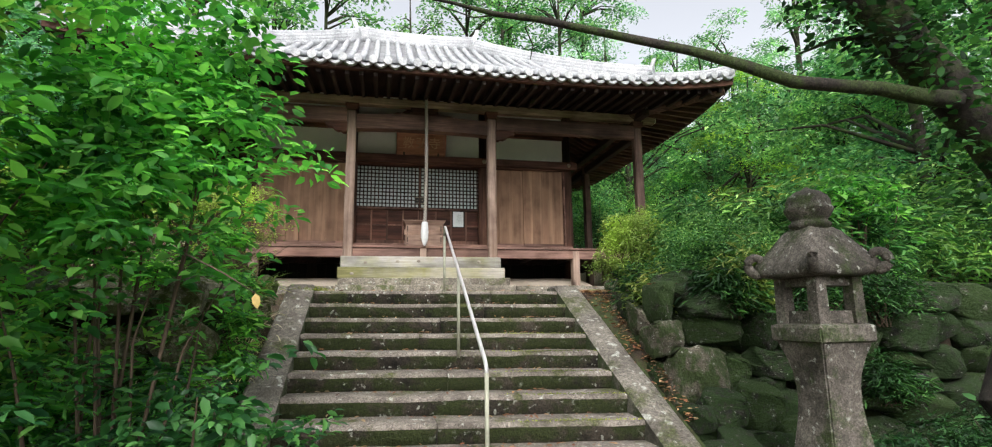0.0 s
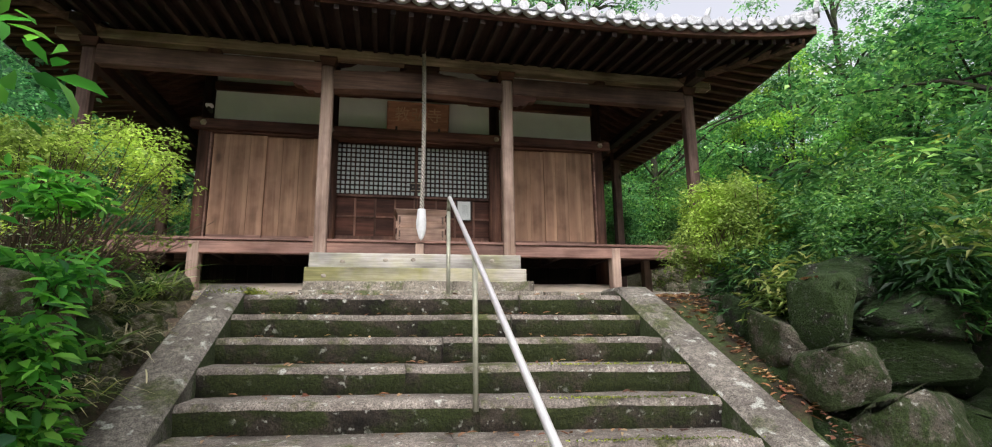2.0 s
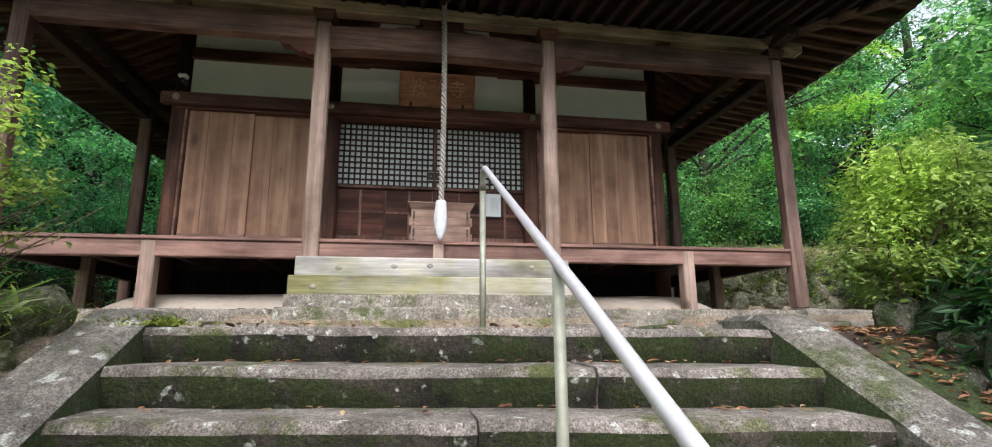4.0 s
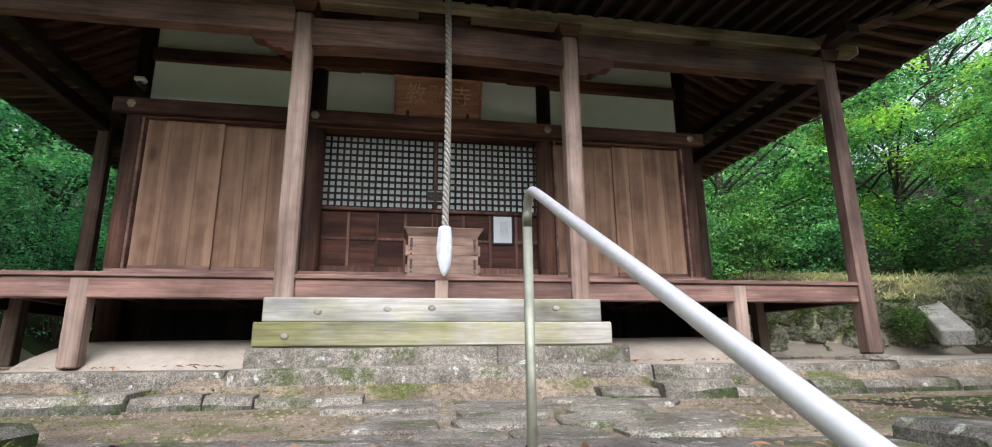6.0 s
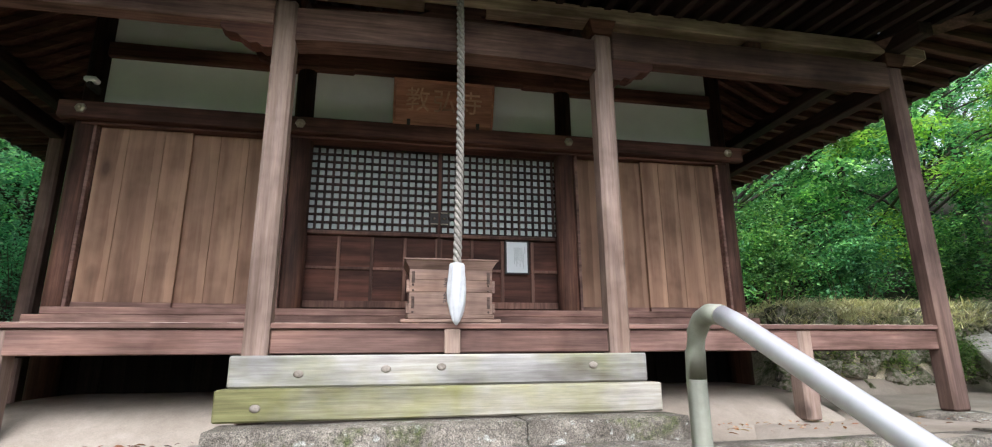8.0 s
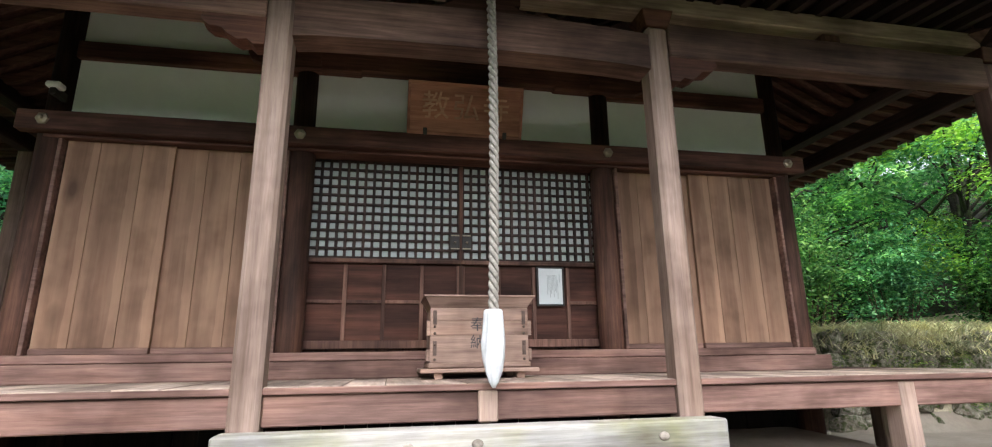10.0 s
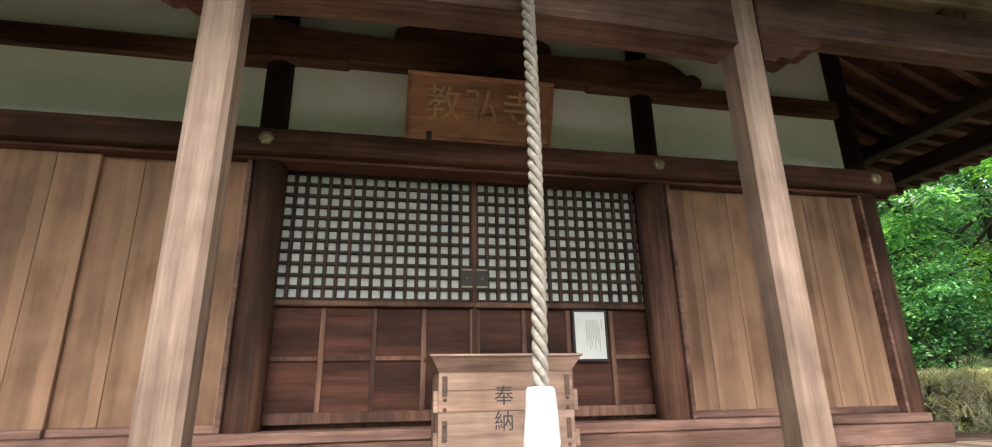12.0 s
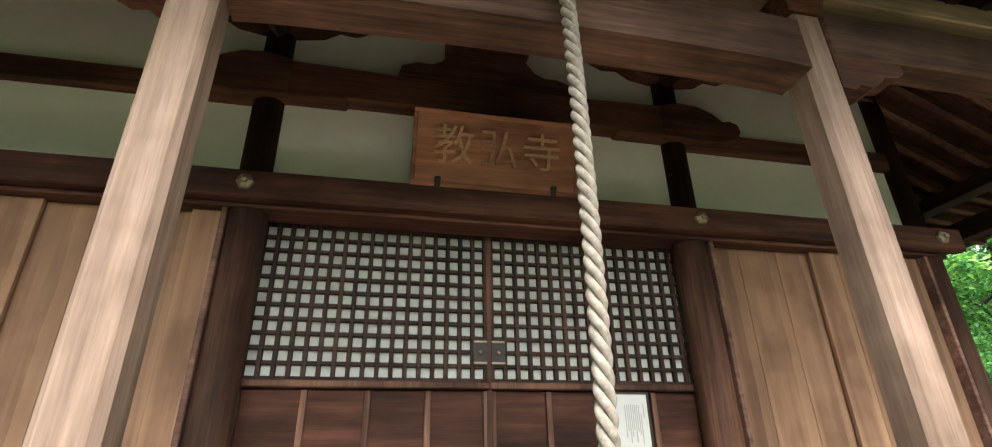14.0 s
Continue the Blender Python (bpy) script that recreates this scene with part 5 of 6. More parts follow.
def stone_run(parent, spots, zmin, zmax, sx, sy, dark, pale=0.0, kind=2):
    """Stones piled from zmin to zmax over each spot (x, y), bonded like a dry wall."""
    for i, (x, y) in enumerate(spots):
        z = zmin(x, y) + rk.uniform(-0.1, 0.12)
        top = zmax(x, y)
        while z < top:
            s = rk.uniform(0.15, 0.26)
            put_stone(parent, x + rk.uniform(-0.07, 0.07), y + rk.uniform(-0.07, 0.07) + 0.08 * z, z, sx * rk.uniform(0.8, 1.25), sy * rk.uniform(0.85, 1.2), s, rk.random() < dark, kind if rk.random() < pale else 0)
            z += s * 1.55


def cheek_z(x, y):
    return 1.72 + min(0.0, y - 6.6) * 0.514


stone_run(wall_r, [(2.62 + 0.12 * max(0, y - 6.3), y) for y in np.arange(5.0, 6.9, 0.35)], lambda x, y: cheek_z(x, y) + 0.02, lambda x, y: min(1.62, 1.72 + 0.08 * (y - 5.5)), 0.21, 0.25, 0.3, 0.4)
stone_run(wall_r, [(2.95 + 0.1 * max(0, y - 6.3), y) for y in np.arange(5.2, 6.3, 0.5)], lambda x, y: 1.2, lambda x, y: 1.85, 0.3, 0.32, 0.8)
stone_run(wall_r, [(x, 5.0) for x in np.arange(3.15, 10.5, 0.56)], lambda x, y: 0.05, lambda x, y: 1.7, 0.33, 0.32, 0.7)
wall_l = thing("stone_wall", (-2.2, 5.5, 0), "mossy boulder retaining wall overgrown by shrubs", "stone wall", "", "structure")
stone_run(wall_l, [(-1.75, y) for y in np.arange(4.6, 7.2, 0.38)], lambda x, y: max(0.1, cheek_z(x, y) - 0.1), lambda x, y: 1.78, 0.23, 0.26, 0.1, 0.85, 3)
stone_run(wall_l, [(x, 5.05) for x in np.arange(-8.5, -2.0, 0.6)], lambda x, y: 0.05, lambda x, y: 1.75, 0.36, 0.34, 0.3, 0.65, 3)

wall_b = thing("stone_wall", (8.0, 13.0, PLAT), "low bank wall of pale rough stones with moss behind the hall", "stone wall", "", "structure")
for x in np.arange(5.7, 12.2, 0.34):
    z = 2.05
    while z < 3.1:
        q = rk.uniform(0.11, 0.2)
        ob = part("stone", rk.choice(ROCKS_BANK), BANKROCK, wall_b)
        ob.matrix_basis = Matrix.Translation((x + rk.uniform(-0.1, 0.1), 13.0 + 0.12 * (z - 2) + rk.uniform(-0.05, 0.05), z)) @ Euler((0, rk.uniform(-0.3, 0.3), rk.uniform(-0.3, 0.3))).to_matrix().to_4x4() @ Matrix.Diagonal((rk.uniform(0.17, 0.27), 0.16, q, 1))
        z += q * 1.6

for y in np.arange(4.3, 6.9, 0.24):
    for x, r in ((-1.60, 0.13), (-1.84, 0.17)):
        put_stone(wall_l, x + rk.uniform(-0.05, 0.05), y + rk.uniform(-0.06, 0.06), 1.78 + (y - 6.95) * 0.514 + (0.0 if x > -1.7 else 0.14), r * rk.uniform(0.8, 1.2), r * rk.uniform(0.9, 1.3), r * rk.uniform(0.7, 1.0), rk.random() < 0.3, 3 if rk.random() < 0.8 else 0)

# sloping pale slab of another stair beside the bank
slab = bmesh.new()
bm_box(slab, -0.2, -1.55, -0.12, 0.2, 1.45, 0.12)
d = Vector((10.0, 14.2, 3.25)) - Vector((8.35, 12.05, 2.3))
ms = Matrix.Translation((9.15, 13.1, 2.74)) @ d.to_track_quat("Y", "Z").to_matrix().to_4x4()
chamfer(slab, 0.02)
for v in slab.verts:
    v.co = ms @ v.co
tagged(part("stone_slab", slab, SLAB_STONE, None), "pale sloping stone slab edging steps up the bank", "slab")

# ---- leaves ----
def leaf_mesh(name, pos, direc, up, length, width, mat, droop=0.15, parts=2):
    """Leaves as folded blades of four (parts 1) or six corners: pos (n,3), direction and up (n,3), length and width (n)."""
    pos, direc, up = (np.asarray(a, float) for a in (pos, direc, up))
    direc = direc / (np.linalg.norm(direc, axis=1)[:, None] + 1e-9)
    side = np.cross(direc, up)
    side /= np.linalg.norm(side, axis=1)[:, None] + 1e-9
    nor = np.cross(side, direc)
    L, W = np.asarray(length)[:, None], np.asarray(width)[:, None]
    if parts == 1:
        tpl = [(0, 0, 0), (0.45, -0.5, 0.06), (1, 0, -droop), (0.45, 0.5, 0.06)]
        fc = [(0, 1, 2), (0, 2, 3)]
    elif parts == 3:
        tpl = [(0, -0.4, 0), (0, 0.4, 0), (0.35, -0.5, -0.13 * droop), (0.35, 0.5, -0.13 * droop), (0.7, -0.35, -0.5 * droop), (0.7, 0.35, -0.5 * droop), (1, 0, -droop)]
        fc = [(0, 1, 3), (0, 3, 2), (2, 3, 5), (2, 5, 4), (4, 5, 6)]
    else:
        tpl = [(0, 0, 0), (0.3, -0.45, 0.07), (0.68, -0.4, 0.03), (1, 0, -droop), (0.68, 0.4, 0.03), (0.3, 0.45, 0.07), (0.5, 0, -0.02)]
        fc = [(0, 1, 6), (1, 2, 6), (2, 3, 6), (3, 4, 6), (4, 5, 6), (5, 0, 6)]
    n, k = len(pos), len(tpl)
    v = np.empty((n, k, 3))
    for i, (a, b, c) in enumerate(tpl):
        v[:, i] = pos + direc * L * a + side * W * b + nor * L * c
    f = (np.array(fc)[None] + (np.arange(n) * k)[:, None, None]).reshape(-1, 3)
    me = bpy.data.meshes.new(name)
    me.vertices.add(n * k)
    me.vertices.foreach_set("co", v.reshape(-1))
    me.loops.add(f.size)
    me.loops.foreach_set("vertex_index", f.reshape(-1).astype(np.int32))
    me.polygons.add(len(f))
    me.polygons.foreach_set("loop_start", np.arange(0, f.size, 3, dtype=np.int32))
    me.update(calc_edges=True)
    me.materials.append(mat)
    return me


def sprays(rng, tips, per, radius, flat, lmin, lmax, wr):
    """Leaves in flattish sprays round each tip; they point outward and lie mostly level."""
    n = len(tips) * per
    c = np.repeat(np.asarray(tips, float), per, axis=0)
    a = rng.uniform(0, 2 * math.pi, n)
    r = radius * np.sqrt(rng.uniform(0, 1, n))
    rad = np.stack([np.cos(a), np.sin(a), np.zeros(n)], 1)
    pos = c + rad * r[:, None]
    pos[:, 2] += rng.normal(0, flat, n) - 0.35 * r * r / max(radius, 0.01)
    d = rad + rng.normal(0, 0.55, (n, 3))
    d[:, 2] = rng.normal(-0.15, 0.35, n)
    up = rng.normal(0, 0.42, (n, 3)) + np.array([0, 0, 1.0])
    L = rng.uniform(lmin, lmax, n)
    return pos, d, up, L, L * wr


def crown_tips(rng, n, rx, ry, rz, cz, lump=0.25):
    """Spray centres gathered in lobes over a lumpy crown, denser on the upper side of each lobe."""
    m = max(10, n // 8)
    u = rng.normal(0, 1, (m, 3))
    u /= np.linalg.norm(u, axis=1)[:, None]
    r = rng.uniform(0.5, 1.0, m) ** 0.6
    wob = np.array([1 + lump * noise.noise(Vector(p) * 1.7 + Vector((n, 0, cz))) * 1.6 for p in u])
    lobe = u * (r * wob)[:, None] * np.array([rx, ry, rz])
    size = rng.uniform(0.35, 0.75, m) * (rx / 2.6)
    k = rng.integers(0, m, n)
    v = rng.normal(0, 1, (n, 3))
    v /= np.linalg.norm(v, axis=1)[:, None]
    v[:, 2] = np.where(v[:, 2] < -0.3, -v[:, 2], v[:, 2]) * 0.8
    p = lobe[k] + v * size[k][:, None]
    p[:, 2] += cz
    return p


def trunk_and_limbs(parent, rng, h, r, tips, cz, mat, lean=0.0, limbs=14):
    pts, rad = [], []
    for i in range(8):
        t = i / 7
        pts.append((lean * t * t * h + 0.10 * math.sin(3 * t + r * 40), 0.10 * math.sin(2.2 * t + 1), -0.4 + (h + 0.4) * t))
        rad.append(r * (1.25 - 1.05 * t) if i else r * 1.5)
    bm = bmesh.new()
    tube(bm, pts, rad, 9)
    part("trunk", bm, mat, parent, "", True, True)
    bm = bmesh.new()
    for k in rng.choice(len(tips), min(limbs, len(tips)), replace=False):
        e = Vector(tips[k])
        t = min(0.95, max(0.25, (e.z - 0.25 * abs(e.x) - 0.6) / h))
        i = min(6, int(t * 7))
        s = Vector(pts[i]).lerp(Vector(pts[i + 1]), t * 7 - i)
        m = s.lerp(e, 0.5) + Vector((0, 0, 0.12 * (e - s).length))
        tube(bm, [s, m, e], [r * 0.34, r * 0.2, 0.015], 5, False)
    tagged(part("branchwork", bm, mat, parent, "", True, True), kind="stuff")


def make_tree(kind, seed, label, h, r, rx, rz, cz, tips_n, per, spray, lmin, lmax, wr, mat, limbs=16, flat=0.07):
    rng = np.random.default_rng(seed)
    t = thing(kind, (0, 0, 0), label, "tree", "trees on the slope")
    tips = crown_tips(rng, tips_n, rx, rx, rz, cz)
    trunk_and_limbs(t, rng, h, r, tips, cz, BARK, 0.02, limbs)
    pos, d, up, L, W = sprays(rng, tips, per, spray, flat, lmin, lmax, wr)
    tagged(part("crown", leaf_mesh("crown", pos, d, up, L, W, mat, 0.12, 1), mat, t, local=True), kind="stuff")
    return t


PROTO = [
    make_tree("broadleaf_tree", 1, "broadleaf tree with layered sprays of fresh green leaves", 7.5, 0.16, 2.6, 3.3, 5.0, 250, 42, 0.36, 0.075, 0.15, 0.55, LEAF_TREE, 16, 0.05),
    make_tree("broadleaf_tree", 2, "dense broadleaf tree with deep green leaves", 8.5, 0.18, 2.9, 3.8, 5.2, 270, 42, 0.38, 0.075, 0.15, 0.55, LEAF_TREE, 16, 0.05),
    make_tree("cypress_tree", 3, "conifer with drooping cool-green sprays", 10.5, 0.17, 2.1, 4.9, 5.8, 240, 42, 0.36, 0.085, 0.17, 0.34, LEAF_COOL, 20, 0.08),
    make_tree("young_tree", 4, "young tree with yellow-green leaves", 5.5, 0.10, 1.9, 2.5, 3.6, 170, 46, 0.32, 0.07, 0.12, 0.5, LEAF_YELLOW),
    make_tree("tall_tree", 5, "tall slender tree with a thin open crown", 17.0, 0.2, 3.0, 5.0, 13.5, 90, 30, 0.8, 0.18, 0.32, 0.45, LEAF_TREE, 26, 0.15),
    make_tree("maple_tree", 6, "maple with flat spreading layers of pale cool-green leaves", 7.0, 0.14, 2.6, 3.6, 4.3, 250, 52, 0.6, 0.065, 0.13, 0.6, LEAF_COOL, 18, 0.025),
]
rt = random.Random(8)
SPOTS = []


def plant(kind, x, y, s):
    SPOTS.append((kind, x, y, s))


# slope to the right of the hall
for gx in range(7):
    for gy in range(11):
        x, y = 9.4 + gx * 2.6 + rt.uniform(-0.8, 0.8), 5.2 + gy * 2.6 + rt.uniform(-0.8, 0.8)
        if x < 11.8 and y < 16.8 and y > 9.5:
            continue
        if (gx > 2 and (gx + gy) % 2) or gx > 5 or (gx > 3 and gy % 3 == 0) or y < 0.6 * x - 1.5:
            continue
        plant(rt.choice((0, 1, 1, 2, 0, 3 if gx < 3 else 2)), x, y, rt.uniform(0.85, 1.25))
# behind the hall
for gx in range(8):
    for gy in range(2):
        x, y = -12 + gx * 3.4 + rt.uniform(-1, 1), 21.5 + gy * 3.6 + rt.uniform(-1, 1)
        if x < -1 or x > 8:
            plant(rt.choice((0, 1, 2)), x, y, rt.uniform(0.8, 1.1))
for x, y, s in ((-3.5, 29, 1.0), (1.2, 31, 0.9), (4.6, 30, 1.0), (7.5, 33, 1.1), (10.5, 30, 1.0), (13.5, 34, 1.1), (-7, 32, 1.1), (-10, 28, 1.15), (9.0, 38, 1.2)):
    plant(4, x, y, s)
for x, y, s in ((-2.0, 24, 1.0), (-6.0, 25, 1.1), (-4.0, 21.5, 0.9)):
    plant(2, x, y, s)
# slope to the left
for gx in range(4):
    for gy in range(9):
        x, y = -8.6 - gx * 2.7 + rt.uniform(-0.8, 0.8), 4.5 + gy * 2.6 + rt.uniform(-0.8, 0.8)
        if (gx > 1 and (gx + gy) % 2) or gx > 2 or y < 9.5:
            continue
        plant(5 if gx < 2 else rt.choice((5, 2, 0)), x, y, rt.uniform(0.9, 1.25))
# unseen trees beside the path, added to block sky light from the sides
for gy in range(3):
    for side, x0 in ((-1, -10.5), (1, 11.5)):
        plant(rt.choice((1, 2)), x0 + side * rt.uniform(0, 2.0), -7.0 + gy * 3.8 + rt.uniform(-0.8, 0.8), rt.uniform(1.2, 1.5))
first = set()
for kind, x, y, s in SPOTS:
    m = Matrix.Translation((x, y, ground_z(x, y) - (1.3 if kind < 3 or kind == 5 else 0.1))) @ Matrix.Rotation(rt.uniform(0, 6.28), 4, "Z")
    if kind not in first:
        first.add(kind)
        t = PROTO[kind]
        t.matrix_basis = m @ Matrix.Diagonal((s, s, s, 1))
    else:
        t = copy_thing(PROTO[kind], m)
        t.scale = (s * rt.uniform(0.92, 1.08), s, s)


# ---- shrubs ----
def shrub(name, label, x, y, z, rx, ry, h, tips_n, per, spray, lmin, lmax, wr, mat, seed, low=0.25, stem=0.014, flat=0.05, parts=1, group="", shell=True, category="shrub", nstem=16, leafy=0.0, bare=0.12):
    rng = np.random.default_rng(seed)
    t = thing(name, (x, y, z), label, category, group)
    u = rng.normal(0, 1, (tips_n, 3))
    u /= np.linalg.norm(u, axis=1)[:, None]
    r = rng.uniform(0.75 if shell else 0.2, 1.0, tips_n)
    wob = np.array([1 + 0.6 * noise.noise(Vector(p) * 1.8 + Vector((seed, 0, 0))) for p in u])
    tips = u * (r * wob)[:, None] * np.array([rx, ry, h * 0.5 * (1 - low) + h * 0.1])
    tips[:, 2] += h * (low + (1 - low) * 0.5)
    tips = tips[tips[:, 2] > 0.05]
    bm = bmesh.new()
    for k in range(0, len(tips), max(1, len(tips) // nstem)):
        e = Vector(tips[k])
        s = Vector((e.x * 0.25 + rng.normal(0, 0.05), e.y * 0.25 + rng.normal(0, 0.05), -0.1))
        m = s.lerp(e, 0.55) + Vector((rng.normal(0, 0.06), rng.normal(0, 0.06), 0.1 * h))
        tube(bm, [s, s.lerp(m, 0.5) + Vector((rng.normal(0, 0.03), 0, 0)), m, e], [stem, stem * 0.8, stem * 0.6, stem * 0.3], 5, False)
    tagged(part("stem_tangle", bm, TWIG, t, "thin brown stems", True, True), kind="stuff")
    if leafy:
        # leaves on the upper side only, and on a few shoots below
        tips = tips[(tips[:, 2] > leafy * h + 0.12 * h * np.sin(tips[:, 0] * 5 + tips[:, 1] * 3)) | (rng.uniform(0, 1, len(tips)) < bare)]
    pos, d, up, L, W = sprays(rng, tips, per, spray, flat, lmin, lmax, wr)
    tagged(part("foliage", leaf_mesh("foliage", pos, d, up, L, W, mat, 0.15, parts), mat, t, local=True), kind="stuff")
    return t


GROUP = "shrubs by the stairs"
for label, x, y, z, rx, ry, h, tips_n, per, lmin, lmax, seed, low, nst, leafy in (
    ("tall leafy shrub with glossy bright green leaves beside the stairs", -1.75, 3.5, 0, 1.0, 0.85, 4.0, 700, 14, 0.06, 0.12, 31, 0.26, 14, 0.47),
    ("tall leafy shrub with glossy bright green leaves over the path", -2.9, 2.6, 0, 1.25, 1.1, 4.5, 760, 13, 0.065, 0.125, 32, 0.14, 14, 0.4),
    ("leafy shrub in shade-darkened green spreading over the foot of the stairs", -1.5, 3.5, -0.05, 0.95, 0.75, 1.2, 480, 13, 0.055, 0.11, 33, 0.08, 14, 0),
    ("leafy shrub in shade-darkened green at the path's edge", -2.3, 2.15, -0.05, 1.0, 0.8, 1.3, 480, 13, 0.055, 0.11, 34, 0.08, 14, 0),
    ("leafy shrub below the mossy wall", -2.85, 4.4, 0, 0.9, 0.55, 1.5, 340, 13, 0.05, 0.1, 35, 0.08, 16, 0),
    ("tall shrub paled to yellow-green for the brightness beyond the laurels", -4.6, 3.8, 0, 1.4, 1.3, 4.0, 420, 14, 0.07, 0.12, 36, 0.08, 12, 0),
    ("leafy shrub on the terrace edge", -4.5, 5.9, 1.7, 1.2, 0.7, 1.5, 300, 16, 0.06, 0.11, 37, 0.08, 16, 0),
):
    # The shrub of seed 36 gets pale leaves to imitate brightness behind the laurels.
    shrub("laurel_shrub", label, x, y, z, rx, ry, h, tips_n, per, 0.13, lmin, lmax, 0.5, LEAF_NEAR_SHADED if h < 1.4 else LEAF_YELLOW if seed == 36 else LEAF_NEAR, seed, low, 0.014, 0.03, 2, GROUP, False, nstem=nst, leafy=leafy, bare=0.3)
shrub("maple_sapling", "maple branches with pale yellow-green leaves above the laurels", -2.55, 2.05, 1.5, 0.95, 0.75, 2.7, 260, 18, 0.2, 0.05, 0.1, 0.6, LEAF_YELLOW, 38, 0.25, 0.012, 0.03, 1, GROUP, False, nstem=20)
# Added leaf mass, pale to stand for light coming through the laurels.
shrub("maple_sapling", "pale yellow-green maple leaves added for the bright light behind the laurels", -3.3, 3.9, 0.5, 1.25, 0.6, 2.6, 360, 16, 0.2, 0.05, 0.1, 0.6, LEAF_YELLOW, 39, 0.1, 0.012, 0.04, 1, GROUP, False, nstem=14)
for i, (x, y, z, r) in enumerate(((-1.72, 5.6, 2.08, 0.2), (-1.78, 5.8, 1.68, 0.24), (-1.75, 5.85, 1.12, 0.22), (-1.95, 5.4, 0.7, 0.3), (-2.1, 5.2, 1.3, 0.25), (-1.5, 5.1, 0.95, 0.22), (-1.48, 5.0, 1.3, 0.2), (-1.52, 5.25, 0.72, 0.2), (-1.58, 5.35, 1.6, 0.2), (-1.6, 5.05, 0.45, 0.22))):
    shrub("laurel_sprig", "bright green laurel sprig growing out of the mossy wall", x, y, z, r, r, 0.3, 34, 9, 0.09, 0.06, 0.12, 0.4, LEAF_NEAR, 190 + i, 0.1, 0.005, 0.03, 2, "laurel sprigs on the wall", False, nstem=6)
t = thing("yellowed_leaf", (-0.89, 2.88, 1.55), "yellowed leaf hanging on a twig among the laurels", "leaf")
part("blade", leaf_mesh("blade", [(0, 0, 0.045)], [(0.2, -0.1, -1)], [(0.1, -1, 0)], [0.08], [0.045], YELLOWED, 0.15, 2), YELLOWED, t, local=True)
bm = bmesh.new()
tube(bm, [(-0.45, 0.35, 0.28), (-0.2, 0.16, 0.16), (0, 0, 0.045)], [0.006, 0.005, 0.002], 5)
part("twig", bm, TWIG, t, "", True, True)
GROUP = "azaleas on the terrace"
shrub("azalea", "clipped azalea with lime-green tips over bare brown twigs", -2.4, 6.55, 1.68, 1.0, 0.65, 1.22, 1100, 34, 0.1, 0.024, 0.048, 0.5, LEAF_LIME, 41, 0.3, 0.007, 0.03, 1, GROUP, nstem=320, leafy=0.78, bare=0.08)
shrub("azalea", "tall azalea with lime-green tips over bare brown twigs", -4.0, 6.9, 1.75, 1.2, 0.75, 1.4, 1000, 36, 0.12, 0.026, 0.052, 0.5, LEAF_LIME, 42, 0.25, 0.008, 0.03, 1, GROUP, nstem=240, leafy=0.72, bare=0.1)
shrub("azalea", "round azalea with yellow-green leaves on the terrace edge", 3.08, 6.6, 1.72, 0.47, 0.44, 1.02, 620, 34, 0.1, 0.025, 0.05, 0.5, LEAF_LIME, 43, 0.2, 0.010, 0.03, 1, GROUP, nstem=50)
shrub("azalea", "straggling azalea with yellow-green leaves above the boulders", 3.6, 5.6, 1.55, 0.75, 0.55, 0.95, 480, 30, 0.12, 0.03, 0.055, 0.45, LEAF_DEEP, 44, 0.05, 0.010, 0.04, 1, GROUP)
GROUP = "bamboo thicket"
for i, (x, y, z, rx, h) in enumerate(((3.75, 6.3, 1.6, 0.6, 1.35), (4.5, 5.7, 1.5, 0.75, 1.5), (5.4, 5.7, 1.6, 0.85, 1.7), (4.9, 6.9, 1.85, 0.9, 1.25), (6.5, 6.0, 1.7, 1.0, 1.5), (6.6, 7.5, 1.9, 1.1, 1.5), (7.8, 6.3, 1.8, 1.1, 1.6), (8.8, 5.4, 1.7, 1.0, 2.0))):
    shrub("dwarf_bamboo", "thicket of dwarf bamboo with long narrow leaves on the wall", x, y, z, rx, rx * 0.9, h, 300, 18, 0.2, 0.09, 0.2, 0.17, LEAF_BAMBOO if i in (3, 5) else LEAF_DEEP, 50 + i, 0.02, 0.006, 0.07, 1, GROUP, False, "bamboo")
shrub("maple_sapling", "maple sapling with bright green leaves above the lantern", 5.3, 5.3, 1.9, 0.5, 0.5, 1.3, 80, 14, 0.22, 0.06, 0.12, 0.6, LEAF_NEAR, 61, 0.4, 0.012, 0.04, 1, "", False)
for i, (x, y, z, h) in enumerate(((4.1, 4.1, -0.05, 0.45), (5.0, 4.1, -0.05, 0.6), (6.0, 4.1, -0.05, 0.8), (7.0, 4.1, -0.05, 1.1), (3.3, 3.9, -0.05, 0.35), (4.1, 4.85, 1.45, 0.5), (5.0, 4.8, 1.4, 0.6))):
    shrub("fern_clump", "undergrowth in shade-darkened green among the mossy boulders", x, y, z, 0.5, 0.35, h, 170, 16, 0.16, 0.04, 0.085, 0.3, LEAF_SHADE, 70 + i, 0.05, 0.006, 0.05, 1, "undergrowth", False)
for i, (x, y, z, h) in enumerate(((-1.75, 5.0, 0.75, 0.5), (-1.85, 4.6, 0.5, 0.8), (-2.3, 5.4, 1.6, 0.5))):
    shrub("fern_clump", "green ferns among the mossy boulders", x, y, z, 0.32, 0.3, h, 90, 16, 0.14, 0.05, 0.11, 0.32, LEAF_NEAR, 80 + i, 0.05, 0.006, 0.05, 1, "undergrowth", False)
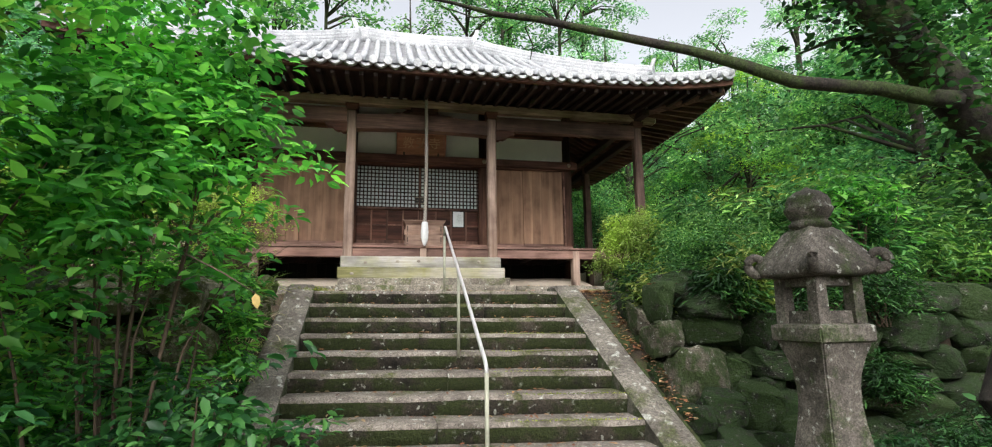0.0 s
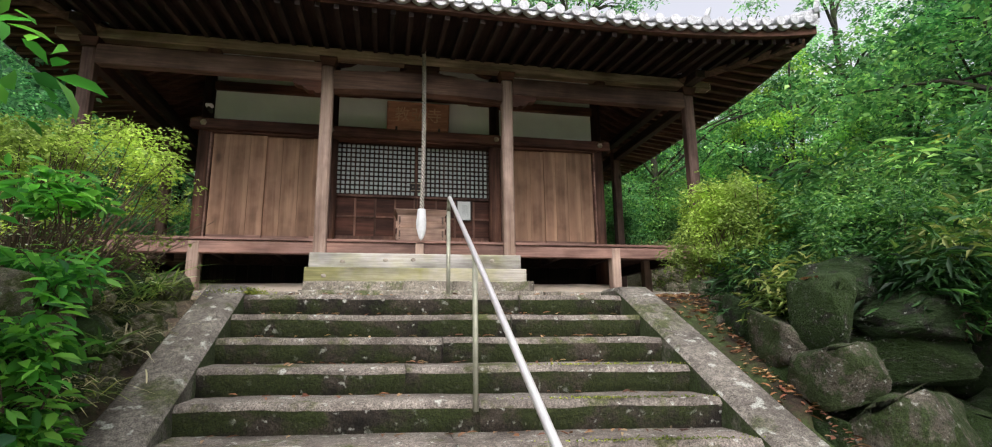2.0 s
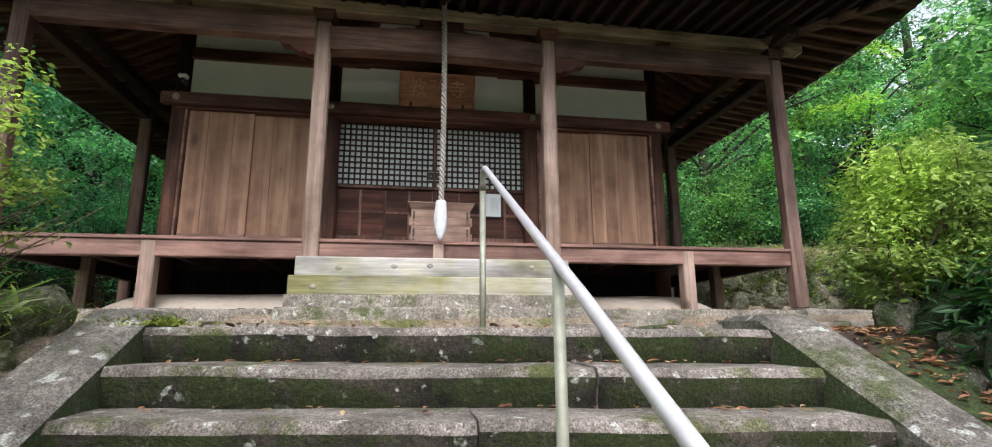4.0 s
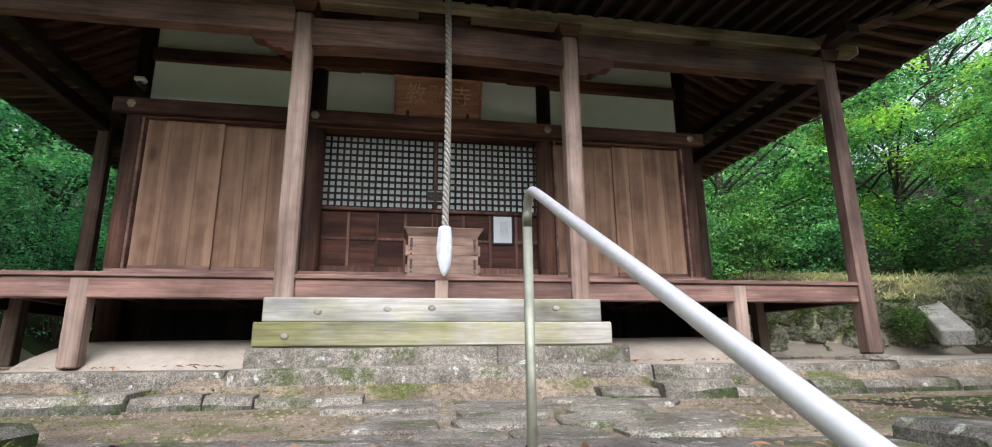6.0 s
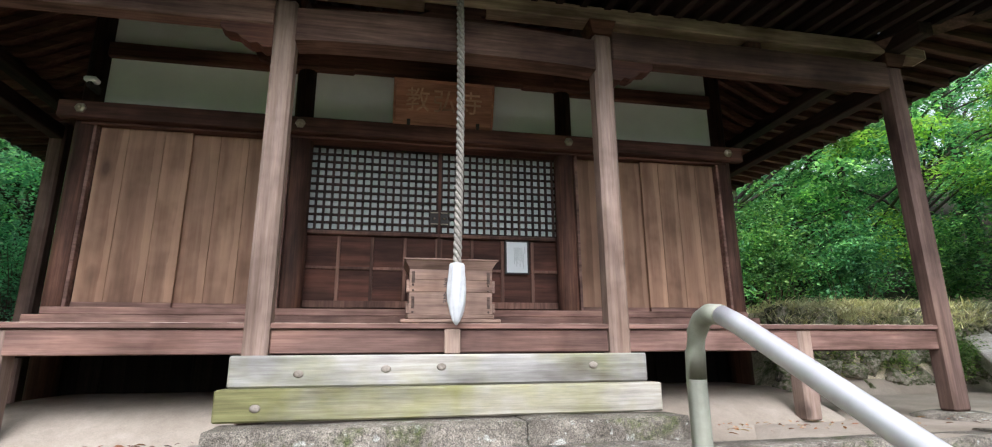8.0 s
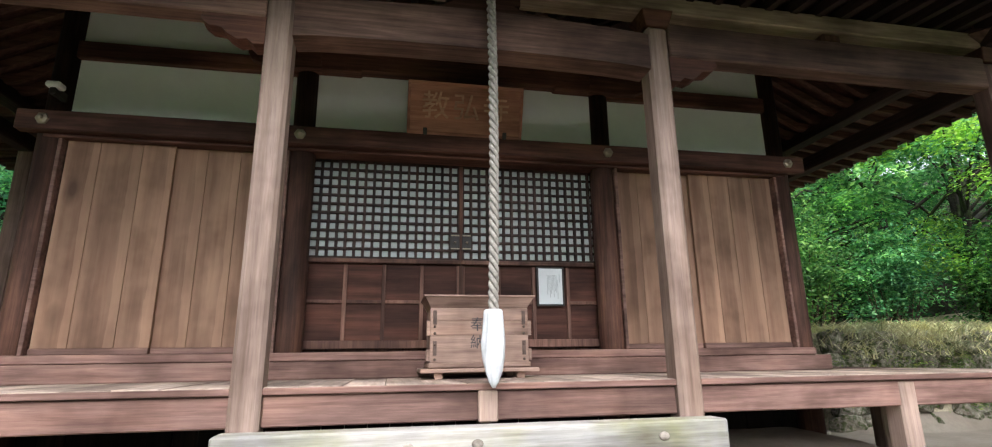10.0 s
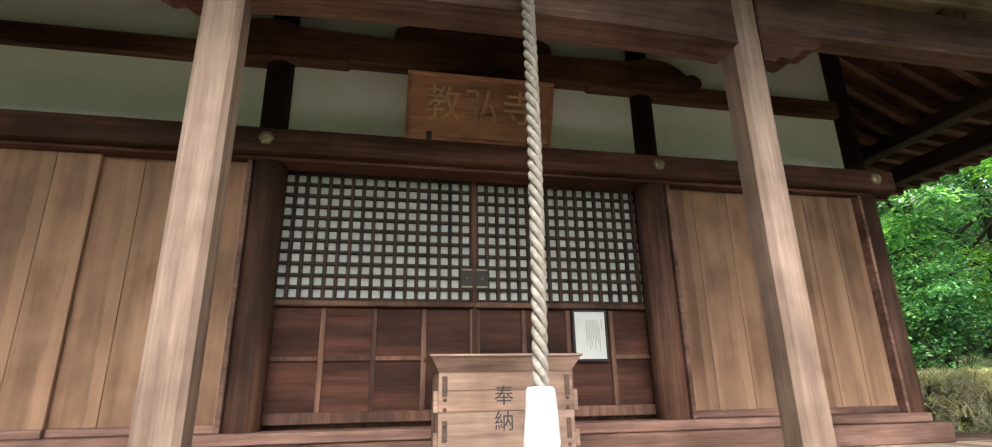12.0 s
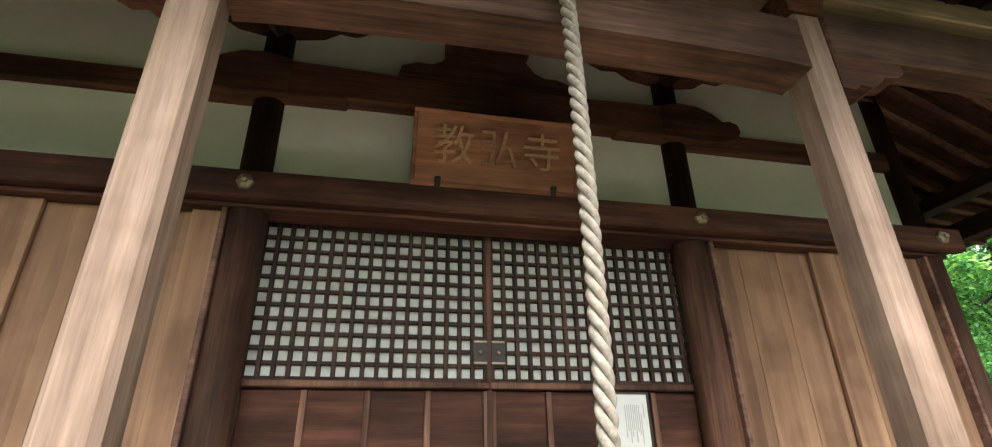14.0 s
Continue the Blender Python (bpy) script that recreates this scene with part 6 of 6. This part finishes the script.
for i, (x, y, rx, h) in enumerate(((6.6, 16.4, 1.2, 2.6), (8.3, 16.6, 1.3, 3.0), (10.0, 16.2, 1.2, 2.6), (12.0, 15.6, 1.3, 2.4), (7.4, 18.2, 1.3, 3.4))):
    shrub("broadleaf_bush", "broadleaf bush at the foot of the wooded slope", x, y, ground_z(x, y) - 0.1, rx, rx * 0.8, h, 420, 15, 0.26, 0.06, 0.12, 0.55, LEAF_DEEP if i % 2 else LEAF_TREE, 200 + i, 0.05, 0.012, 0.05, 1, "bushes below the trees", False)
for i, (x, y, rx, h) in enumerate(((-6.9, 12.2, 1.3, 3.4), (-7.3, 14.8, 1.5, 3.8), (-6.6, 17.4, 1.4, 3.6))):
    shrub("maple_bush", "spreading maple bush with layered cool-green leaves", x, y, ground_z(x, y) - 0.1, rx, rx, h, 260, 26, 0.5, 0.05, 0.1, 0.6, LEAF_COOL, 220 + i, 0.05, 0.014, 0.02, 1, "maples beyond the hall", False)
# hedge-like bank growth and undergrowth behind the terrace
for i, (x, y, rx, h) in enumerate(((5.9, 13.15, 0.4, 0.8), (6.6, 13.1, 0.45, 0.8), (7.4, 13.05, 0.4, 0.7), (8.3, 12.75, 0.35, 0.7), (10.4, 12.8, 0.6, 0.9), (7.2, 9.0, 0.7, 0.7))):
    shrub("bank_shrub", "low dusty green shrub growing on the earth bank", x, y, (2.2 if y > 12 else ground_z(x, y) - 0.25), rx, rx * 0.5, h * 0.95, 170, 20, 0.14, 0.03, 0.06, 0.4, LEAF_BAMBOO, 90 + i, 0.05, 0.003, 0.04, 1, "bank shrubs", False)


def blades(name, label, spots, n, lmin, lmax, width, mat, seed, spread, kind="stuff", flop=0.6):
    rng = np.random.default_rng(seed)
    c = np.repeat(np.array(spots, float), n, axis=0)
    k = len(c)
    c[:, :2] += rng.normal(0, spread, (k, 2))
    a = rng.uniform(0, 6.28, k)
    d = np.stack([np.cos(a) * flop, np.sin(a) * flop, rng.uniform(0.35, 1.0, k)], 1)
    L = rng.uniform(lmin, lmax, k)
    me = leaf_mesh(name, c, d, np.tile([0.01, 0.02, 1.0], (k, 1)), L, np.full(k, width), mat, 0.6, 3)
    return tagged(new(name, me), label, "grass", "", kind)


for i, (x, y, z, h) in enumerate(((2.78, 5.55, 1.5, 0.45), (2.85, 6.05, 1.55, 0.5), (3.1, 5.25, 1.55, 0.4), (3.6, 5.0, 1.5, 0.4), (4.2, 4.8, 1.0, 0.35), (4.9, 4.75, 0.6, 0.4))):
    shrub("fern_clump", "ferns hanging over the mossy boulders, most in shade-darkened green", x, y, z, 0.3, 0.26, h, 110, 15, 0.13, 0.05, 0.12, 0.22, LEAF_SHADE if i % 3 else LEAF_BAMBOO, 120 + i, 0.0, 0.004, 0.06, 1, "undergrowth", False)
for i, (x, y, z, h) in enumerate(((3.25, 4.9, 1.5, 0.5), (3.5, 4.9, 1.6, 0.5))):
    shrub("dwarf_bamboo", "dwarf bamboo hanging over the boulders beside the stairs", x, y, z, 0.34, 0.22, h, 120, 15, 0.16, 0.07, 0.15, 0.2, LEAF_BAMBOO if i == 1 else LEAF_SHADE, 150 + i, 0.0, 0.004, 0.06, 1, "bamboo thicket", False, "bamboo")
for i, (x, y, z, rx, h) in enumerate(((-2.05, 6.35, 1.68, 0.4, 0.65), (-2.5, 6.0, 1.68, 0.5, 0.7), (-1.95, 6.95, 1.72, 0.34, 0.5), (-2.9, 5.9, 1.7, 0.5, 0.8))):
    shrub("twiggy_shrub", "tangled brown twigs with a few small leaves on the wall", x, y, z, rx, rx * 0.8, h, 150, 7, 0.1, 0.025, 0.05, 0.4, DRY if i % 2 else LEAF_BAMBOO, 170 + i, 0.0, 0.006, 0.05, 1, "bushes on the wall", False, nstem=75)
blades("dry_bamboo_leaves", "dry pale bamboo leaves by the stairs' side wall", [(-1.75, 7.0, 1.82), (-1.62, 6.75, 1.86), (-1.95, 7.3, 1.8), (-1.6, 5.9, 1.45)], 9, 0.14, 0.3, 0.028, DRY, 15, 0.07, flop=1.2)
blades("grass_tuft", "long arching green grass at the stairs' side wall", [(-1.62, 6.8, 1.85), (-1.7, 6.5, 1.75), (-1.5, 5.75, 1.4), (2.75, 6.1, 2.0), (3.3, 5.3, 1.9)], 22, 0.2, 0.42, 0.016, LEAF_BAMBOO, 5, 0.06)
blades("dead_grass", "dead brown grass and twigs hanging on the mossy wall", [(-1.7, 5.0, 0.95), (-1.72, 5.4, 1.15), (-1.75, 5.9, 1.4), (-1.8, 6.3, 1.65), (-2.0, 5.7, 1.6), (-2.1, 6.1, 1.75), (-2.3, 5.4, 1.6), (-1.95, 5.2, 1.3), (-2.5, 5.9, 1.8), (-1.62, 5.6, 1.25), (-1.6, 6.1, 1.5), (-1.9, 5.0, 1.0), (-2.2, 4.95, 1.3)], 80, 0.12, 0.36, 0.009, DRY, 16, 0.16, flop=1.0)
blades("hanging_grass", "thin green grass hanging on the mossy wall", [(-1.6, 6.9, 1.86), (-1.65, 6.6, 1.8), (-1.62, 5.2, 1.05), (-1.6, 5.5, 1.2), (-1.75, 5.7, 1.3), (-1.8, 6.2, 1.6), (-1.85, 6.6, 1.75), (-2.0, 6.0, 1.75), (-1.78, 6.9, 1.8), (-1.7, 6.3, 1.7), (-2.2, 6.2, 1.8)], 55, 0.15, 0.34, 0.007, LEAF_BAMBOO, 17, 0.12, flop=1.1)
rb = random.Random(3)
bank = []
for _ in range(700):
    x, y = rb.uniform(5.9, 12.5), rb.uniform(13.15, 17)
    bank.append((x, y, ground_z(x, y)))
for _ in range(260):
    x, y = rb.uniform(5.9, 12.0), rb.uniform(13.25, 13.9)
    bank.append((x, y, ground_z(x, y)))
for _ in range(260):
    x = rb.uniform(5.6, 11.5)
    bank.append((x, 12.98 + rb.uniform(-0.08, 0.25), rb.uniform(2.85, 3.25)))
blades("dry_grass", "dry straw-coloured grass on the earth bank", bank, 16, 0.12, 0.34, 0.012, DRY, 6, 0.14)
bank = []
for _ in range(160):
    x, y = rb.uniform(-9, -5.5), rb.uniform(7, 15)
    bank.append((x, y, ground_z(x, y)))
blades("bank_grass", "green grass on the bank beyond the hall", bank, 14, 0.12, 0.3, 0.014, LEAF_BAMBOO, 7, 0.16)

# fallen leaves on treads, landing and the strip beside the stairs
rng = np.random.default_rng(12)
lp = []
for _ in range(1500):
    if rng.uniform() < 0.65:
        y = rng.uniform(4.2, 7.2)
        x = 2.46 + rng.normal(0, 0.13)
        lp.append((x, y, ground_z(x, y) + 0.004))
    elif rng.uniform() < 0.6:
        k = int(rng.integers(0, 9))
        x = rng.uniform(-1.35, 1.4)
        lp.append((0.43 + x, 6.72 - 0.325 * k - 0.115 * x + rng.uniform(0.17, 0.3), 1.787 - 0.167 * k - 0.0113 * x))
    else:
        x, y = rng.uniform(-4, 5), rng.uniform(9.6, 10.1)
        lp.append((x, y, 2.0))
lp = np.array(lp)
n = len(lp)
a = rng.uniform(0, 6.28, n)
me = leaf_mesh("fallen_leaves", lp + [0, 0, 0.012], np.stack([np.cos(a), np.sin(a), rng.normal(0, 0.15, n)], 1), rng.normal(0, 0.25, (n, 3)) + [0, 0, 1], rng.uniform(0.03, 0.075, n), rng.uniform(0.014, 0.03, n), LITTER, 0.1, 2)
tagged(new("fallen_leaves", me), "scattered dry brown leaves on stone treads and soil", "fallen leaves", "", "stuff")

# gravel on the landing
rng = np.random.default_rng(40)
n = 2600
gx, gy = rng.uniform(-3.2, 4.2, n), rng.uniform(6.95, 8.95, n)
tpl = np.array([(1, 0, 0), (0.3, 0.9, 0), (-0.8, 0.6, 0), (-0.9, -0.5, 0), (0.2, -1, 0), (0, 0, 0.7)], float)
size = rng.uniform(0.008, 0.024, n)
turn = rng.uniform(0, 6.28, n)
vx = tpl[None, :, 0] * np.cos(turn)[:, None] - tpl[None, :, 1] * np.sin(turn)[:, None]
vy = tpl[None, :, 0] * np.sin(turn)[:, None] + tpl[None, :, 1] * np.cos(turn)[:, None]
vv = np.stack([gx[:, None] + vx * size[:, None], gy[:, None] + vy * size[:, None], TERRACE - 0.002 + tpl[None, :, 2] * size[:, None]], 2)
me = bpy.data.meshes.new("gravel")
me.from_pydata(vv.reshape(-1, 3).tolist(), [], [(6 * i + a, 6 * i + (a + 1) % 5, 6 * i + 5) for i in range(n) for a in range(5)])
me.materials.append(LANDING)
tagged(new("gravel", me), "small grey and tan stones strewn over the landing", "gravel", "", "stuff")

# moss along the foot of the kerbs and on worn nosings
mp = []
for _ in range(5200):
    q = rng.uniform()
    if q < 0.5:
        c = rng.choice([-3.0, -2.2, -1.4, -0.7, -0.2, 0.3, 2.4, 3.3])
        mp.append((c + rng.normal(0, 0.22), 9.14 + rng.normal(0, 0.025), 1.845 + abs(rng.normal(0, 0.012))))
    elif q < 0.75:
        mp.append((-1.12 + rng.normal(0, 0.1), 6.98 + rng.normal(0, 0.06), 1.80 + abs(rng.normal(0, 0.02))))
    else:
        k = int(rng.integers(3, 8))
        x = rng.normal(0.95, 0.28)
        mp.append((0.43 + x, 6.72 - 0.325 * k - 0.115 * x + abs(rng.normal(0.02, 0.03)), 1.782 - 0.167 * k - 0.0113 * x + 0.004))
mp = np.array(mp)
n = len(mp)
a = rng.uniform(0, 6.28, n)
me = leaf_mesh("moss", mp, np.stack([np.cos(a), np.sin(a), rng.uniform(0.2, 1.2, n)], 1), rng.normal(0, 0.5, (n, 3)) + [0, 0, 1], rng.uniform(0.008, 0.024, n), rng.uniform(0.006, 0.014, n), MOSS, 0.1, 1)
tagged(new("moss", me), "bright green moss in cracks and on stone edges", "moss", "", "stuff")

# leaning ivy-clad tree with a long bare branch over the path
near = thing("leaning_tree", (3.8, 2.6, -0.06), "dark leaning ivy-clad trunk with one long bare branch", "tree")
bm = bmesh.new()
tube(bm, [(3.28, 2.5, -0.47), (3.24, 2.47, 0.4), (3.3, 2.45, 0.9), (3.56, 2.45, 1.35), (3.76, 2.45, 1.8), (3.62, 2.45, 2.3), (3.38, 2.45, 2.6), (3.13, 2.45, 2.87), (2.89, 2.45, 3.1), (2.66, 2.46, 3.4), (2.36, 2.6, 4.0), (1.9, 2.9, 5.4), (1.5, 3.2, 7.2)], [0.24, 0.2, 0.19, 0.175, 0.165, 0.15, 0.14, 0.135, 0.13, 0.125, 0.11, 0.09, 0.05], 12)
for v in bm.verts:
    v.co += noise.noise_vector(v.co * 7) * 0.018
stem = part("trunk", bm, BARK, near, "dark trunk with ivy", True)
bm = bmesh.new()
br = [(3.14, 2.39, 2.73), (2.84, 2.38, 2.73), (2.59, 2.39, 2.76), (2.32, 2.44, 2.78), (2.08, 2.48, 2.8), (1.85, 2.6, 2.94), (1.64, 2.79, 3.11), (1.33, 2.99, 3.27), (0.76, 3.25, 3.5), (0.47, 3.34, 3.56), (0.19, 3.42, 3.66), (-0.32, 3.6, 3.83)]
tube(bm, br, [0.06, 0.05, 0.043, 0.04, 0.04, 0.038, 0.033, 0.03, 0.025, 0.02, 0.013, 0.005], 8)
tube(bm, [(0.76, 3.25, 3.5), (0.67, 3.26, 3.43), (0.72, 3.25, 3.3), (0.7, 3.26, 3.2)], [0.008, 0.006, 0.005, 0.003], 5)
tube(bm, [(0.51, 3.34, 3.56), (0.33, 3.38, 3.54), (0.09, 3.45, 3.65)], [0.007, 0.006, 0.003], 5)
tube(bm, [(2.84, 2.52, 3.2), (2.64, 2.72, 3.25), (2.48, 2.85, 3.2)], [0.02, 0.014, 0.008], 6)
part("branch", bm, BARK, stem, "long bare branch", True)
rng = np.random.default_rng(77)
tp = np.array([(3.5, 2.4, 2.42), (3.2, 2.39, 2.8), (2.95, 2.42, 3.05), (2.72, 2.45, 3.3), (2.5, 2.55, 3.6), (3.6, 2.39, 2.2), (2.8, 2.45, 3.35), (2.6, 2.6, 3.7), (3.0, 2.4, 3.15), (3.3, 2.4, 0.6)])
pos, d, up, L, W = sprays(rng, np.repeat(tp, 7, axis=0) + rng.normal(0, 0.14, (70, 3)), 30, 0.2, 0.13, 0.035, 0.08, 0.7)
part("ivy", leaf_mesh("ivy", pos, d, up, L, W, LEAF_SHADE, 0.12, 2), LEAF_SHADE, stem, "ivy leaves in shade-darkened green")
